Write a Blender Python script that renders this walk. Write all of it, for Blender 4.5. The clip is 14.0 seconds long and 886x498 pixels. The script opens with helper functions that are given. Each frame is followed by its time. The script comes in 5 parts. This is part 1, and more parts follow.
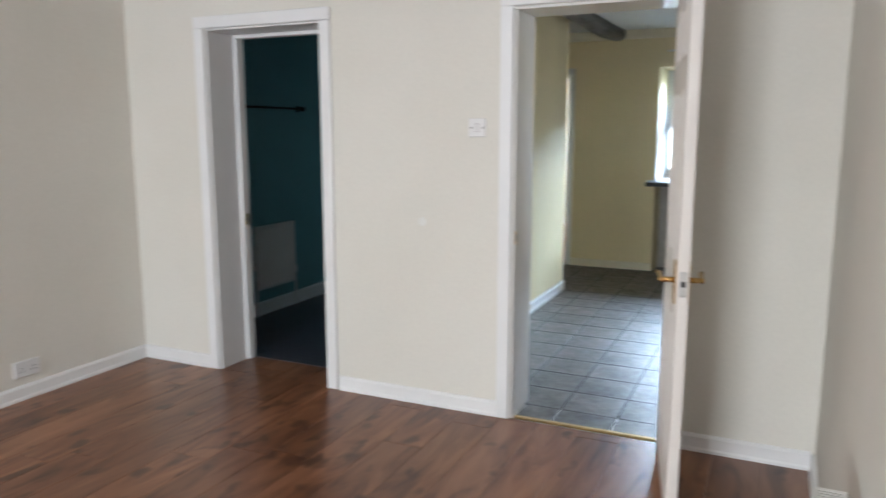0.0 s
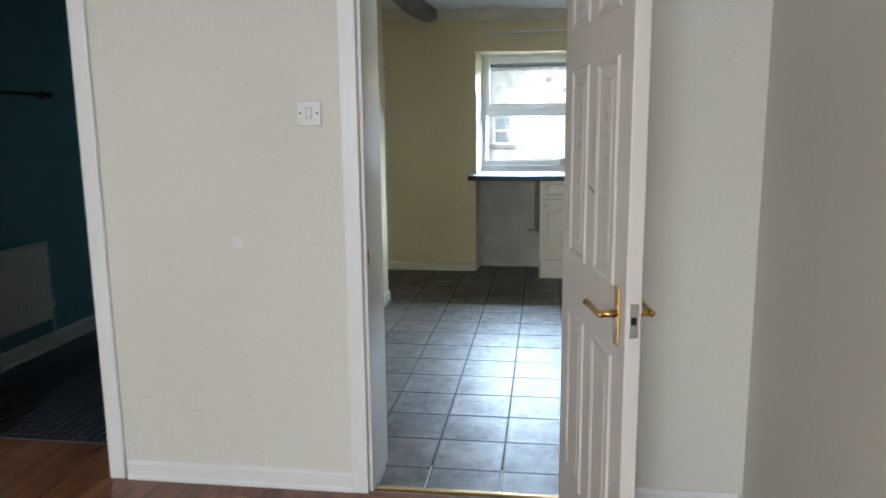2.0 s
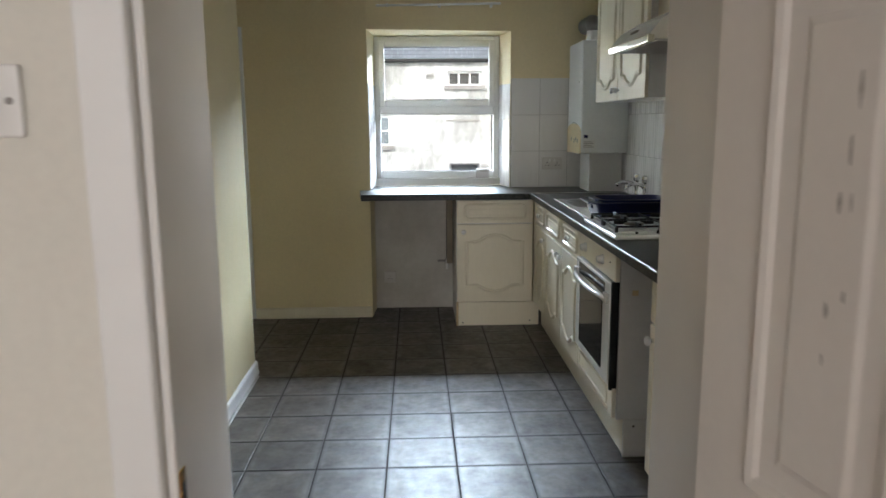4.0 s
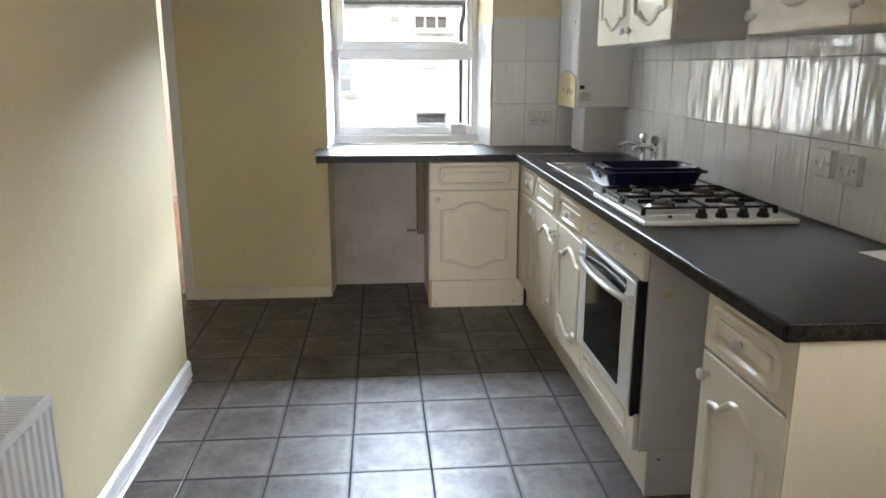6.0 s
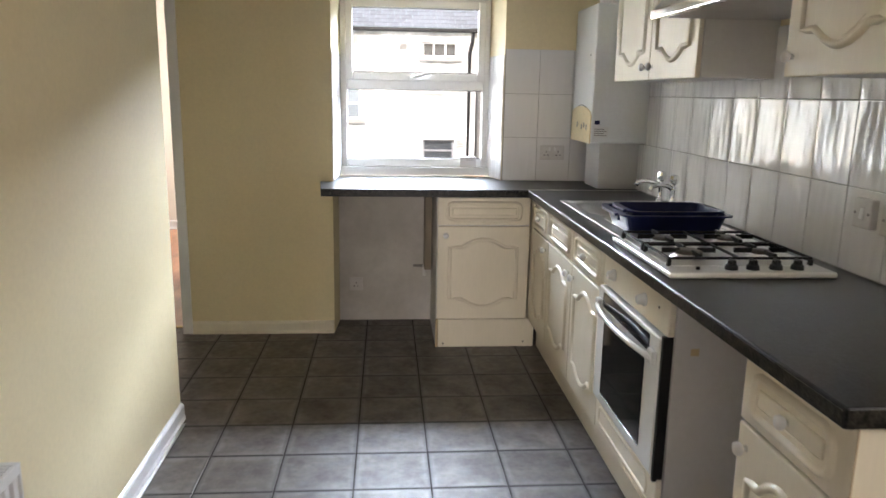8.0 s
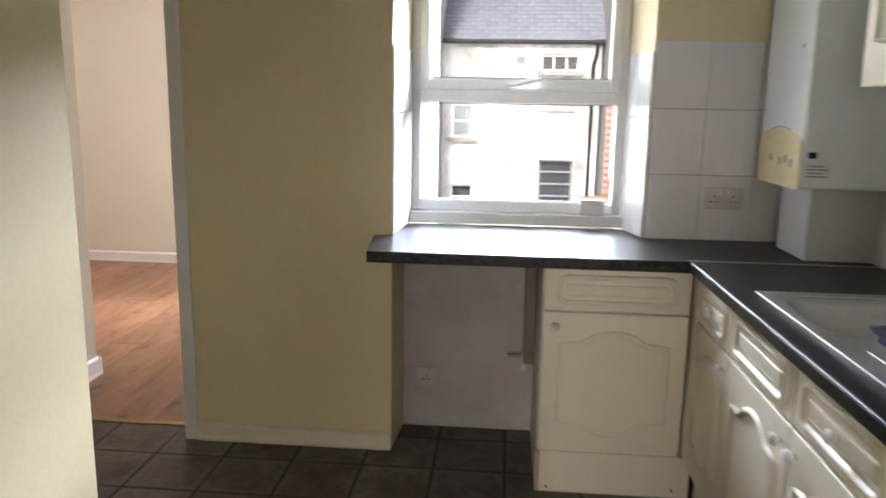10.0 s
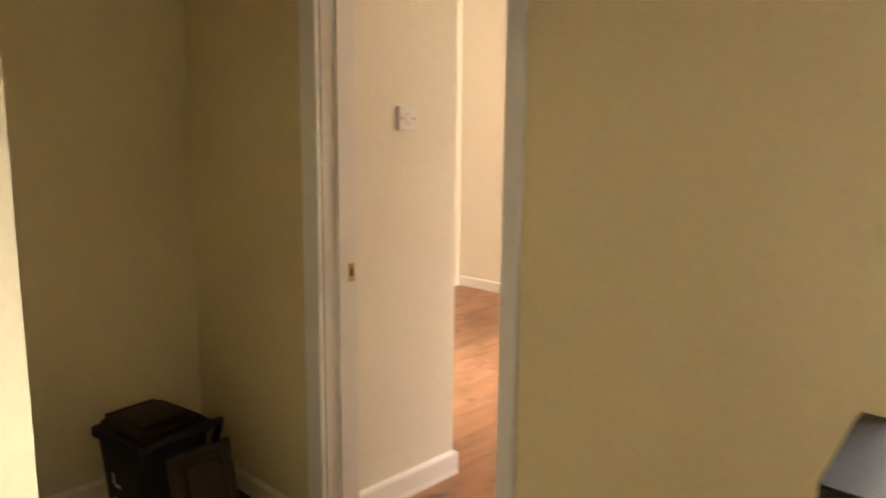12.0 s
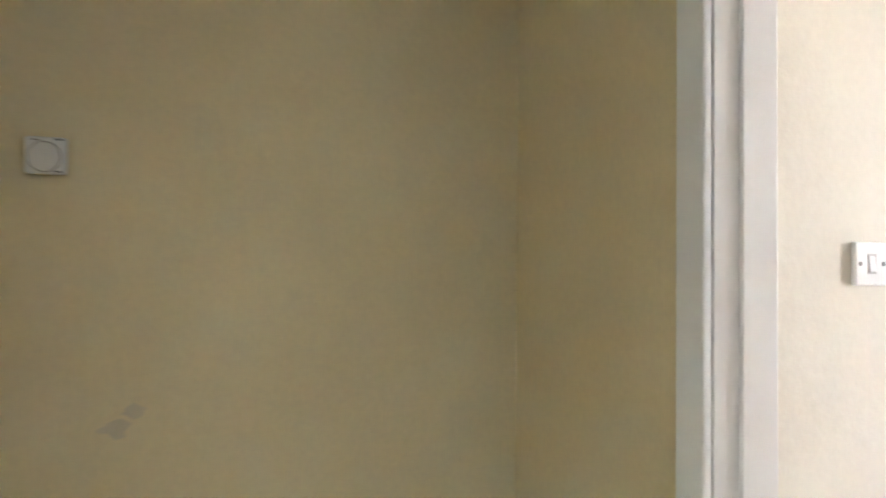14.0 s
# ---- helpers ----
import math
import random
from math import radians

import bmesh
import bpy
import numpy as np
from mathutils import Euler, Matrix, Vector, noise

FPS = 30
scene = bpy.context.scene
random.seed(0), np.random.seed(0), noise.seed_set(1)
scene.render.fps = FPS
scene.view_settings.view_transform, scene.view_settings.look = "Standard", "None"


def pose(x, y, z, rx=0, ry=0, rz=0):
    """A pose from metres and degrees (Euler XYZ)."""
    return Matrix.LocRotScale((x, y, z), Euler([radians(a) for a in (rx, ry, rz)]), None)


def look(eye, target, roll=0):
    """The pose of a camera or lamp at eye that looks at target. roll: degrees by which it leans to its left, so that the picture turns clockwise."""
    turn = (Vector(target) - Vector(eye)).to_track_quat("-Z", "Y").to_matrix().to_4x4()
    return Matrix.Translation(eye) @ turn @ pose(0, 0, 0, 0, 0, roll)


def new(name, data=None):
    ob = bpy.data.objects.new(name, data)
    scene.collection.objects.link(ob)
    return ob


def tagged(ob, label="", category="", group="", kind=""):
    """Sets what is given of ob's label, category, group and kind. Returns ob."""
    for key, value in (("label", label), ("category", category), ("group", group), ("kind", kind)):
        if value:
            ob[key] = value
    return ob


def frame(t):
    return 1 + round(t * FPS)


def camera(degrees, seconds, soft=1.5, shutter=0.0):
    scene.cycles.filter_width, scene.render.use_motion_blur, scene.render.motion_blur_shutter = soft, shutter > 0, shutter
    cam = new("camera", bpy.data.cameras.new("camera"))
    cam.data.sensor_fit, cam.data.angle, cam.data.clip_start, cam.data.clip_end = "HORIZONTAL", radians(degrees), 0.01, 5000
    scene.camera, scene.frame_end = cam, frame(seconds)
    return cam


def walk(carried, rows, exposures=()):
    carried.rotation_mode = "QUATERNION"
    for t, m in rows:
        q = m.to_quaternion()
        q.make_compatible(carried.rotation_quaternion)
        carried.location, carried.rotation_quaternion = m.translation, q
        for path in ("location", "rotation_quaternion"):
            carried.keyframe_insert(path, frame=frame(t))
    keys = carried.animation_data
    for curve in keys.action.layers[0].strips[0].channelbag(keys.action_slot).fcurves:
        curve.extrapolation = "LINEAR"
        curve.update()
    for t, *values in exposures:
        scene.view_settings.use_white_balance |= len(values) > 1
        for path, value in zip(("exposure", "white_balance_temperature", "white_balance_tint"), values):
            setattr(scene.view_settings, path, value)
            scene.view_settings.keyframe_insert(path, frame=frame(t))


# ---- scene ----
cam = camera(62.4, 14.0, shutter=0.5)
PATH = [
    (0, (0.08, 0.647, 1.394), (-0.746, 2.44, 1.074), -0.0),
    (0.5, (0.06, 0.697, 1.376), (-0.496, 2.59, 1.048), 0.1),
    (1, (-0.04, 0.827, 1.364), (-0.517, 2.741, 1.037), -0.4),
    (1.5, (-0.205, 1.07, 1.364), (-0.612, 3.002, 1.047), -0.4),
    (2, (-0.416, 1.379, 1.368), (-0.689, 3.331, 1.029), -0.6),
    (2.5, (-0.563, 1.776, 1.373), (-0.732, 3.737, 1.021), -0.2),
    (3, (-0.643, 2.214, 1.382), (-0.753, 4.18, 1.032), 0.2),
    (3.5, (-0.715, 2.624, 1.38), (-0.721, 4.594, 1.038), -0.3),
    (6, (-0.729, 3.697, 1.379), (-0.564, 5.631, 0.899), 0.1),
    (6.5, (-0.726, 3.71, 1.355), (-0.569, 5.596, 0.708), 0.1),
    (7, (-0.727, 3.709, 1.361), (-0.578, 5.592, 0.704), 0.3),
    (7.5, (-0.75, 3.728, 1.413), (-0.589, 5.669, 0.963), 0.9),
    (10, (-0.608, 5.26, 1.405), (-0.769, 7.218, 1.029), 1.0),
    (10.5, (-0.618, 5.654, 1.378), (-1.046, 7.573, 1.016), 1.0),
    (11, (-0.64, 6.059, 1.399), (-1.388, 7.879, 1.042), 0.3),
    (11.5, (-0.681, 6.406, 1.4), (-1.793, 8.034, 1.065), 0.4),
    (12, (-0.806, 6.686, 1.399), (-2.164, 8.118, 1.072), 0.6),
    (12.5, (-0.972, 6.899, 1.406), (-2.592, 8.041, 1.139), -0.7),
    (13, (-1.132, 7.088, 1.391), (-2.976, 7.858, 1.305), 0.1),
    (13.5, (-1.367, 7.072, 1.391), (-3.283, 7.641, 1.475), 0.5),
    (14, (-1.595, 7.234, 1.413), (-3.492, 7.866, 1.465), 0.6),
]
SKY, SUN, LIVING, ROOM2, KITCHEN, SIDE_FILL = 0.15, 3.2, 98, 31, 9600, 4.0
EXPOSURES = [(0, 1.03, 5600, 6), (0.5, 0.93, 5600, 6), (1.5, 0.8, 5600, 5), (2.5, 0.48, 5650, 4), (3.5, 0.42, 6050, 7), (6, 1.1, 6300, 14), (7.5, 1.15, 6500, 16),
             (10, 0.85, 6500, 17), (10.5, 0.46, 7600, 18), (11, 0.36, 8500, 20), (11.5, 0.72, 9000, 21), (12, 1.42, 9000, 22), (12.5, 2.15, 7300, 22), (13, 2.5, 5750, 16), (14, 2.5, 5450, 13)]
walk(cam, [(t, look(eye, target, roll)) for t, eye, target, roll in PATH], EXPOSURES)

# ---- world, sun, large lights ----
world = bpy.data.worlds.new("world")
scene.world = world
world.use_nodes = True
wn = world.node_tree.nodes
sky = wn.new("ShaderNodeTexSky")
sky.sky_type = 'NISHITA'
sky.sun_disc = False
sky.sun_elevation = radians(35)
sky.sun_rotation = radians(194)
sky.dust_density = 4.0
world.node_tree.links.new(sky.outputs[0], wn["Background"].inputs[0])
wn["Background"].inputs[1].default_value = SKY


def lamp(name, kind, m, energy, color=(1, 1, 1), size=(1, 1), angle=0.5):
    data = bpy.data.lights.new(name, kind)
    data.energy, data.color = energy, color
    if kind == 'AREA':
        data.shape, data.size, data.size_y = 'RECTANGLE', size[0], size[1]
    else:
        data.angle = radians(angle)
    ob = new(name, data)
    ob.matrix_world = m
    return ob


lamp("sun", 'SUN', look((-3, -12, 8.5), (0, 0, 0)), SUN, (1.0, 0.975, 0.94), angle=12)
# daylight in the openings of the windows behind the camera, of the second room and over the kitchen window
lamp("sky_living_window", 'AREA', look((-1.4, -3.55, 1.5), (-1.4, 3.0, 1.3)), LIVING, (1.0, 0.98, 0.95), (1.9, 1.4))
lamp("sky_room_window", 'AREA', look((-1.45, 10.92, 1.45), (-4.0, 11.0, 0.9)), ROOM2, (1.0, 0.97, 0.91), (0.68, 1.2))
# added fill lamp, unseen, brightens partition and units; no window is known here
lamp("side_fill_lamp", 'AREA', look((0.74, 4.40, 1.6), (-1.6, 4.6, 1.3)), SIDE_FILL, (1.0, 0.94, 0.85), (0.42, 1.0))
# added panel outside, kept above view, stands in for sky light
lamp("sky_kitchen_window", 'AREA', look((0.3, 14.0, 4.9), (0.1, 7.8, 1.5)), KITCHEN, (0.74, 0.87, 1.0), (12.0, 3.4))


# ---- materials ----
def mat(name, a, b=None, rough=0.5, metal=0.0, scale=2.0, grain=0.0, grain_scale=60.0, bump=0.0, bump_scale=80.0,
        spec=0.5, rough_var=0.0, stretch=(1, 1, 1), rand=0.0, relief=0.01, bump_detail=4):
    """Two tones mixed by a broad noise, a finer grain over them, uneven gloss and fine relief."""
    m = bpy.data.materials.new(name)
    m.use_nodes = True
    t = m.node_tree
    n, l = t.nodes, t.links
    p = n["Principled BSDF"]
    b = b or a
    co = n.new("ShaderNodeTexCoord")
    mp = n.new("ShaderNodeMapping")
    mp.inputs["Scale"].default_value = stretch
    l.new(co.outputs["Object"], mp.inputs[0])
    n1 = n.new("ShaderNodeTexNoise")
    n1.inputs["Scale"].default_value, n1.inputs["Detail"].default_value = scale, 5
    l.new(mp.outputs[0], n1.inputs[0])
    ramp = n.new("ShaderNodeMapRange")
    ramp.inputs[1].default_value, ramp.inputs[2].default_value = 0.3, 0.7
    l.new(n1.outputs[0], ramp.inputs[0])
    mix = n.new("ShaderNodeMix")
    mix.data_type = 'RGBA'
    mix.inputs[6].default_value, mix.inputs[7].default_value = (*a, 1), (*b, 1)
    l.new(ramp.outputs[0], mix.inputs[0])
    out = mix.outputs[2]
    if grain:
        n2 = n.new("ShaderNodeTexNoise")
        n2.inputs["Scale"].default_value, n2.inputs["Detail"].default_value = grain_scale, 4
        l.new(mp.outputs[0], n2.inputs[0])
        g = n.new("ShaderNodeMapRange")
        g.inputs[1].default_value, g.inputs[2].default_value = 0.3, 0.7
        g.inputs[3].default_value, g.inputs[4].default_value = 1 - grain, 1 + grain
        l.new(n2.outputs[0], g.inputs[0])
        hs = n.new("ShaderNodeHueSaturation")
        l.new(g.outputs[0], hs.inputs["Value"])
        l.new(out, hs.inputs["Color"])
        out = hs.outputs[0]
    if rand:
        oi = n.new("ShaderNodeObjectInfo")
        g = n.new("ShaderNodeMapRange")
        g.inputs[3].default_value, g.inputs[4].default_value = 1 - rand, 1 + rand
        l.new(oi.outputs["Random"], g.inputs[0])
        hs = n.new("ShaderNodeHueSaturation")
        l.new(g.outputs[0], hs.inputs["Value"])
        l.new(out, hs.inputs["Color"])
        out = hs.outputs[0]
    l.new(out, p.inputs["Base Color"])
    p.inputs["Roughness"].default_value, p.inputs["Metallic"].default_value = rough, metal
    p.inputs["Specular IOR Level"].default_value = spec
    if rough_var:
        g = n.new("ShaderNodeMapRange")
        g.inputs[1].default_value, g.inputs[2].default_value = 0.3, 0.7
        g.inputs[3].default_value, g.inputs[4].default_value = max(0.02, rough - rough_var), rough + rough_var
        n3 = n.new("ShaderNodeTexNoise")
        n3.inputs["Scale"].default_value, n3.inputs["Detail"].default_value = scale * 4, 4
        l.new(mp.outputs[0], n3.inputs[0])
        l.new(n3.outputs[0], g.inputs[0])
        l.new(g.outputs[0], p.inputs["Roughness"])
    if bump:
        nb = n.new("ShaderNodeTexNoise")
        nb.inputs["Scale"].default_value, nb.inputs["Detail"].default_value = bump_scale, bump_detail
        l.new(mp.outputs[0], nb.inputs[0])
        bp = n.new("ShaderNodeBump")
        bp.inputs["Strength"].default_value, bp.inputs["Distance"].default_value = bump, relief
        l.new(nb.outputs[0], bp.inputs["Height"])
        l.new(bp.outputs[0], p.inputs["Normal"])
    return m


def nodes_of(m):
    return m.node_tree.nodes, m.node_tree.links, m.node_tree.nodes["Principled BSDF"]


def wood_mat(name, dark, mid, light):
    """Laminate boards: long grain, darker streaks, knots, each board its own shift."""
    m = bpy.data.materials.new(name)
    m.use_nodes = True
    n, l, p = nodes_of(m)
    co = n.new("ShaderNodeTexCoord")
    oi = n.new("ShaderNodeObjectInfo")
    off = n.new("ShaderNodeVectorMath")
    off.operation = 'MULTIPLY_ADD'
    cmb = n.new("ShaderNodeCombineXYZ")
    for k in range(3):
        l.new(oi.outputs["Random"], cmb.inputs[k])
    off.inputs[1].default_value = (37, 53, 11)
    l.new(cmb.outputs[0], off.inputs[0])
    l.new(co.outputs["Object"], off.inputs[2])
    mp = n.new("ShaderNodeMapping")
    mp.inputs["Scale"].default_value = (5.5, 1.1, 1)
    l.new(off.outputs[0], mp.inputs[0])
    n1 = n.new("ShaderNodeTexNoise")
    n1.inputs["Scale"].default_value, n1.inputs["Detail"].default_value, n1.inputs["Distortion"].default_value = 1.9, 8, 1.1
    l.new(mp.outputs[0], n1.inputs[0])
    ramp = n.new("ShaderNodeValToRGB")
    e = ramp.color_ramp.elements
    e[0].position, e[0].color = 0.27, (*dark, 1)
    e[1].position, e[1].color = 0.72, (*light, 1)
    k = e.new(0.45)
    k.color = (*mid, 1)
    l.new(n1.outputs[0], ramp.inputs[0])
    # knots
    mk = n.new("ShaderNodeMapping")
    mk.inputs["Scale"].default_value = (7, 4, 1)
    l.new(off.outputs[0], mk.inputs[0])
    vo = n.new("ShaderNodeTexNoise")
    vo.inputs["Scale"].default_value, vo.inputs["Detail"].default_value = 1.2, 2
    l.new(mk.outputs[0], vo.inputs[0])
    kr = n.new("ShaderNodeMapRange")
    kr.inputs[1].default_value, kr.inputs[2].default_value = 0.60, 0.70
    kr.inputs[3].default_value, kr.inputs[4].default_value = 0.0, 0.75
    l.new(vo.outputs[0], kr.inputs[0])
    mix = n.new("ShaderNodeMix")
    mix.data_type = 'RGBA'
    mix.inputs[7].default_value = (dark[0] * 0.45, dark[1] * 0.42, dark[2] * 0.45, 1)
    l.new(kr.outputs[0], mix.inputs[0])
    l.new(ramp.outputs[0], mix.inputs[6])
    g = n.new("ShaderNodeMapRange")
    g.inputs[3].default_value, g.inputs[4].default_value = 0.82, 1.18
    l.new(oi.outputs["Random"], g.inputs[0])
    hs = n.new("ShaderNodeHueSaturation")
    l.new(g.outputs[0], hs.inputs["Value"])
    l.new(mix.outputs[2], hs.inputs["Color"])
    l.new(hs.outputs[0], p.inputs["Base Color"])
    p.inputs["Roughness"].default_value = 0.29
    bp = n.new("ShaderNodeBump")
    bp.inputs["Strength"].default_value, bp.inputs["Distance"].default_value = 0.12, 0.004
    l.new(n1.outputs[0], bp.inputs["Height"])
    l.new(bp.outputs[0], p.inputs["Normal"])
    return m


def vinyl_mat():
    """Slate-look vinyl tile: brown-grey clouds, paler scuffed rim, cleft relief that breaks up the sheen."""
    m = bpy.data.materials.new("slate_vinyl")
    m.use_nodes = True
    n, l, p = nodes_of(m)

    def noise_at(scale, detail, rough, vec):
        k = n.new("ShaderNodeTexNoise")
        k.inputs["Scale"].default_value, k.inputs["Detail"].default_value, k.inputs["Roughness"].default_value = scale, detail, rough
        l.new(vec, k.inputs[0])
        return k.outputs[0]

    def ranged(val, a, b, c, d):
        k = n.new("ShaderNodeMapRange")
        for q, v in enumerate((a, b, c, d)):
            k.inputs[q + 1].default_value = v
        l.new(val, k.inputs[0])
        return k.outputs[0]

    def blend(fac, a, b):
        k = n.new("ShaderNodeMix")
        k.data_type = 'RGBA'
        l.new(fac, k.inputs[0])
        for q, v in ((6, a), (7, b)):
            if isinstance(v, tuple):
                k.inputs[q].default_value = (*v, 1)
            else:
                l.new(v, k.inputs[q])
        return k.outputs[2]

    def sums(op, a, b):
        k = n.new("ShaderNodeMath")
        k.operation = op
        for q, v in ((0, a), (1, b)):
            if isinstance(v, float):
                k.inputs[q].default_value = v
            else:
                l.new(v, k.inputs[q])
        return k.outputs[0]

    co = n.new("ShaderNodeTexCoord")
    oi = n.new("ShaderNodeObjectInfo")
    cmb = n.new("ShaderNodeCombineXYZ")
    for k in range(3):
        l.new(oi.outputs["Random"], cmb.inputs[k])
    off = n.new("ShaderNodeVectorMath")
    off.operation = 'MULTIPLY_ADD'
    off.inputs[1].default_value = (31, 47, 13)
    l.new(cmb.outputs[0], off.inputs[0])
    l.new(co.outputs["Object"], off.inputs[2])
    vec = off.outputs[0]
    cloud = noise_at(6.5, 7, 0.62, vec)
    fine = noise_at(38, 5, 0.6, vec)
    base = blend(ranged(cloud, 0.32, 0.68, 0, 1), (0.058, 0.047, 0.040), (0.150, 0.128, 0.112))
    base = blend(ranged(noise_at(11, 4, 0.6, vec), 0.52, 0.72, 0, 0.55), base, (0.098, 0.098, 0.104))
    # scuffed paler rim from the tile's own coordinates
    sep = n.new("ShaderNodeSeparateXYZ")
    l.new(co.outputs["Generated"], sep.inputs[0])
    ex = sums('ABSOLUTE', sums('SUBTRACT', sep.outputs[0], 0.5), 0.0)
    ey = sums('ABSOLUTE', sums('SUBTRACT', sep.outputs[1], 0.5), 0.0)
    edge = sums('MAXIMUM', ex, ey)
    worn = sums('ADD', edge, sums('MULTIPLY', cloud, 0.30))
    base = blend(ranged(worn, 0.53, 0.66, 0, 0.62), base, (0.185, 0.176, 0.168))
    base = blend(ranged(sums('ADD', edge, sums('MULTIPLY', fine, 0.05)), 0.472, 0.515, 0, 0.75), base, (0.055, 0.05, 0.046))
    hs = n.new("ShaderNodeHueSaturation")
    l.new(sums('MULTIPLY', ranged(oi.outputs["Random"], 0, 1, 0.86, 1.14), ranged(fine, 0.3, 0.7, 0.84, 1.16)), hs.inputs["Value"])
    l.new(base, hs.inputs["Color"])
    l.new(hs.outputs[0], p.inputs["Base Color"])
    cleft = noise_at(24, 6, 0.65, vec)
    l.new(ranged(cleft, 0.38, 0.62, 0.36, 0.54), p.inputs["Roughness"])
    p.inputs["Specular IOR Level"].default_value = 0.38
    bp = n.new("ShaderNodeBump")
    bp.inputs["Strength"].default_value, bp.inputs["Distance"].default_value = 0.16, 0.004
    l.new(cleft, bp.inputs["Height"])
    l.new(bp.outputs[0], p.inputs["Normal"])
    return m


def glass_mat(name, tint=(1, 1, 1)):
    m = bpy.data.materials.new(name)
    m.use_nodes = True
    n, l, p = nodes_of(m)
    tr = n.new("ShaderNodeBsdfTransparent")
    tr.inputs[0].default_value = (*tint, 1)
    gl = n.new("ShaderNodeBsdfGlossy")
    gl.inputs["Roughness"].default_value = 0.02
    fr = n.new("ShaderNodeFresnel")
    fr.inputs[0].default_value = 1.2
    mx = n.new("ShaderNodeMixShader")
    l.new(fr.outputs[0], mx.inputs[0])
    l.new(tr.outputs[0], mx.inputs[1])
    l.new(gl.outputs[0], mx.inputs[2])
    l.new(mx.outputs[0], n["Material Output"].inputs[0])
    return m


CREAM = mat("cream_wall_paint", (0.76, 0.735, 0.675), (0.71, 0.68, 0.61), 0.72, scale=1.1, grain=0.02, bump=0.12, bump_scale=45, spec=0.3)
YELLOW = mat("yellow_wall_paint", (0.80, 0.695, 0.455), (0.73, 0.62, 0.39), 0.55, scale=0.9, grain=0.025, bump=0.2, bump_scale=14, spec=0.35)
ROOM_PAINT = mat("warm_white_wall_paint", (0.80, 0.755, 0.665), (0.77, 0.72, 0.625), 0.7, scale=1.0, grain=0.02, bump=0.1, bump_scale=40, spec=0.3)
TEAL = mat("teal_wall_paint", (0.165, 0.345, 0.385), (0.185, 0.375, 0.415), 0.5, scale=1.5, bump=0.1, bump_scale=50)
WHITE = mat("white_gloss_paint", (0.84, 0.835, 0.835), (0.81, 0.805, 0.80), 0.34, scale=1.5, grain=0.01, grain_scale=8, bump=0.025, bump_scale=22)
LINING = mat("white_gloss_lining", (0.80, 0.78, 0.76), (0.77, 0.75, 0.73), 0.16, scale=1.5, grain=0.015, grain_scale=8, bump=0.05, bump_scale=9)
MATT_WHITE = mat("white_matt_paint", (0.78, 0.77, 0.75), (0.72, 0.70, 0.67), 0.75, scale=2.0, grain=0.03, bump=0.12, bump_scale=40)
CEILING = mat("white_ceiling_paint", (0.82, 0.81, 0.79), (0.78, 0.77, 0.75), 0.85, scale=1.3, bump=0.15, bump_scale=60)
DOOR = mat("white_door_paint", (0.77, 0.725, 0.685), (0.74, 0.69, 0.65), 0.38, scale=2.0, grain=0.012, bump=0.03, bump_scale=30)
LAMINATE = wood_mat("oak_laminate", (0.088, 0.033, 0.016), (0.19, 0.079, 0.038), (0.31, 0.148, 0.075))
# much the same laminate, with the second room's light put into its colour
LAMINATE_LIT = wood_mat("lit_oak_laminate", (0.15, 0.062, 0.030), (0.27, 0.118, 0.060), (0.37, 0.18, 0.098))
VINYL = vinyl_mat()
GROUT = mat("dark_vinyl_joint", (0.030, 0.027, 0.025), (0.060, 0.055, 0.051), 0.85, scale=9, bump=0.1, spec=0.1)
TILE = mat("white_glazed_tile", (0.80, 0.79, 0.78), (0.77, 0.755, 0.745), 0.035, scale=2.5, bump=0.9, bump_scale=15, relief=0.013, bump_detail=1.5, rand=0.02, stretch=(1, 0.16, 1))
TILE_GROUT = mat("grey_tile_grout", (0.38, 0.36, 0.34), (0.28, 0.26, 0.245), 0.85, scale=12)
IVORY = mat("ivory_foil", (0.81, 0.745, 0.615), (0.775, 0.705, 0.57), 0.34, scale=2.0, grain=0.02, grain_scale=40, bump=0.06, bump_scale=25, stretch=(3, 3, 0.5))
IVORY_EDGE = mat("ivory_edge_line", (0.55, 0.42, 0.26), (0.45, 0.33, 0.2), 0.5, scale=6)
CARCASS = mat("white_melamine", (0.74, 0.72, 0.70), (0.68, 0.66, 0.64), 0.45, scale=2.5, grain=0.02, bump=0.05)
WORKTOP = mat("black_speckled_laminate", (0.009, 0.009, 0.010), (0.016, 0.016, 0.0175), 0.31, scale=5, grain=0.9, grain_scale=130, bump=0.05, bump_scale=160, spec=0.2)
WORKEDGE = mat("black_speckled_edge", (0.004, 0.004, 0.004), (0.042, 0.039, 0.032), 0.3, scale=55, grain=0.8, grain_scale=160, bump=0.1, bump_scale=150, spec=0.2)
STEEL = mat("brushed_steel", (0.62, 0.605, 0.59), (0.54, 0.525, 0.51), 0.34, 1.0, scale=4, grain=0.05, grain_scale=90, bump=0.04, bump_scale=120, stretch=(1, 12, 1))
CHROME = mat("chrome", (0.78, 0.78, 0.78), (0.72, 0.72, 0.72), 0.09, 1.0, scale=5)
ALU = mat("aluminium_strip", (0.75, 0.75, 0.74), (0.65, 0.65, 0.64), 0.3, 1.0, scale=20)
BRASS = mat("polished_brass", (0.72, 0.50, 0.20), (0.62, 0.41, 0.15), 0.2, 1.0, scale=12, rough_var=0.08)
DULL_BRASS = mat("worn_brass_strip", (0.46, 0.33, 0.15), (0.36, 0.25, 0.11), 0.42, 1.0, scale=14, rough_var=0.1)
ENAMEL = mat("white_enamel", (0.80, 0.80, 0.78), (0.75, 0.74, 0.72), 0.18, scale=4, grain=0.02)
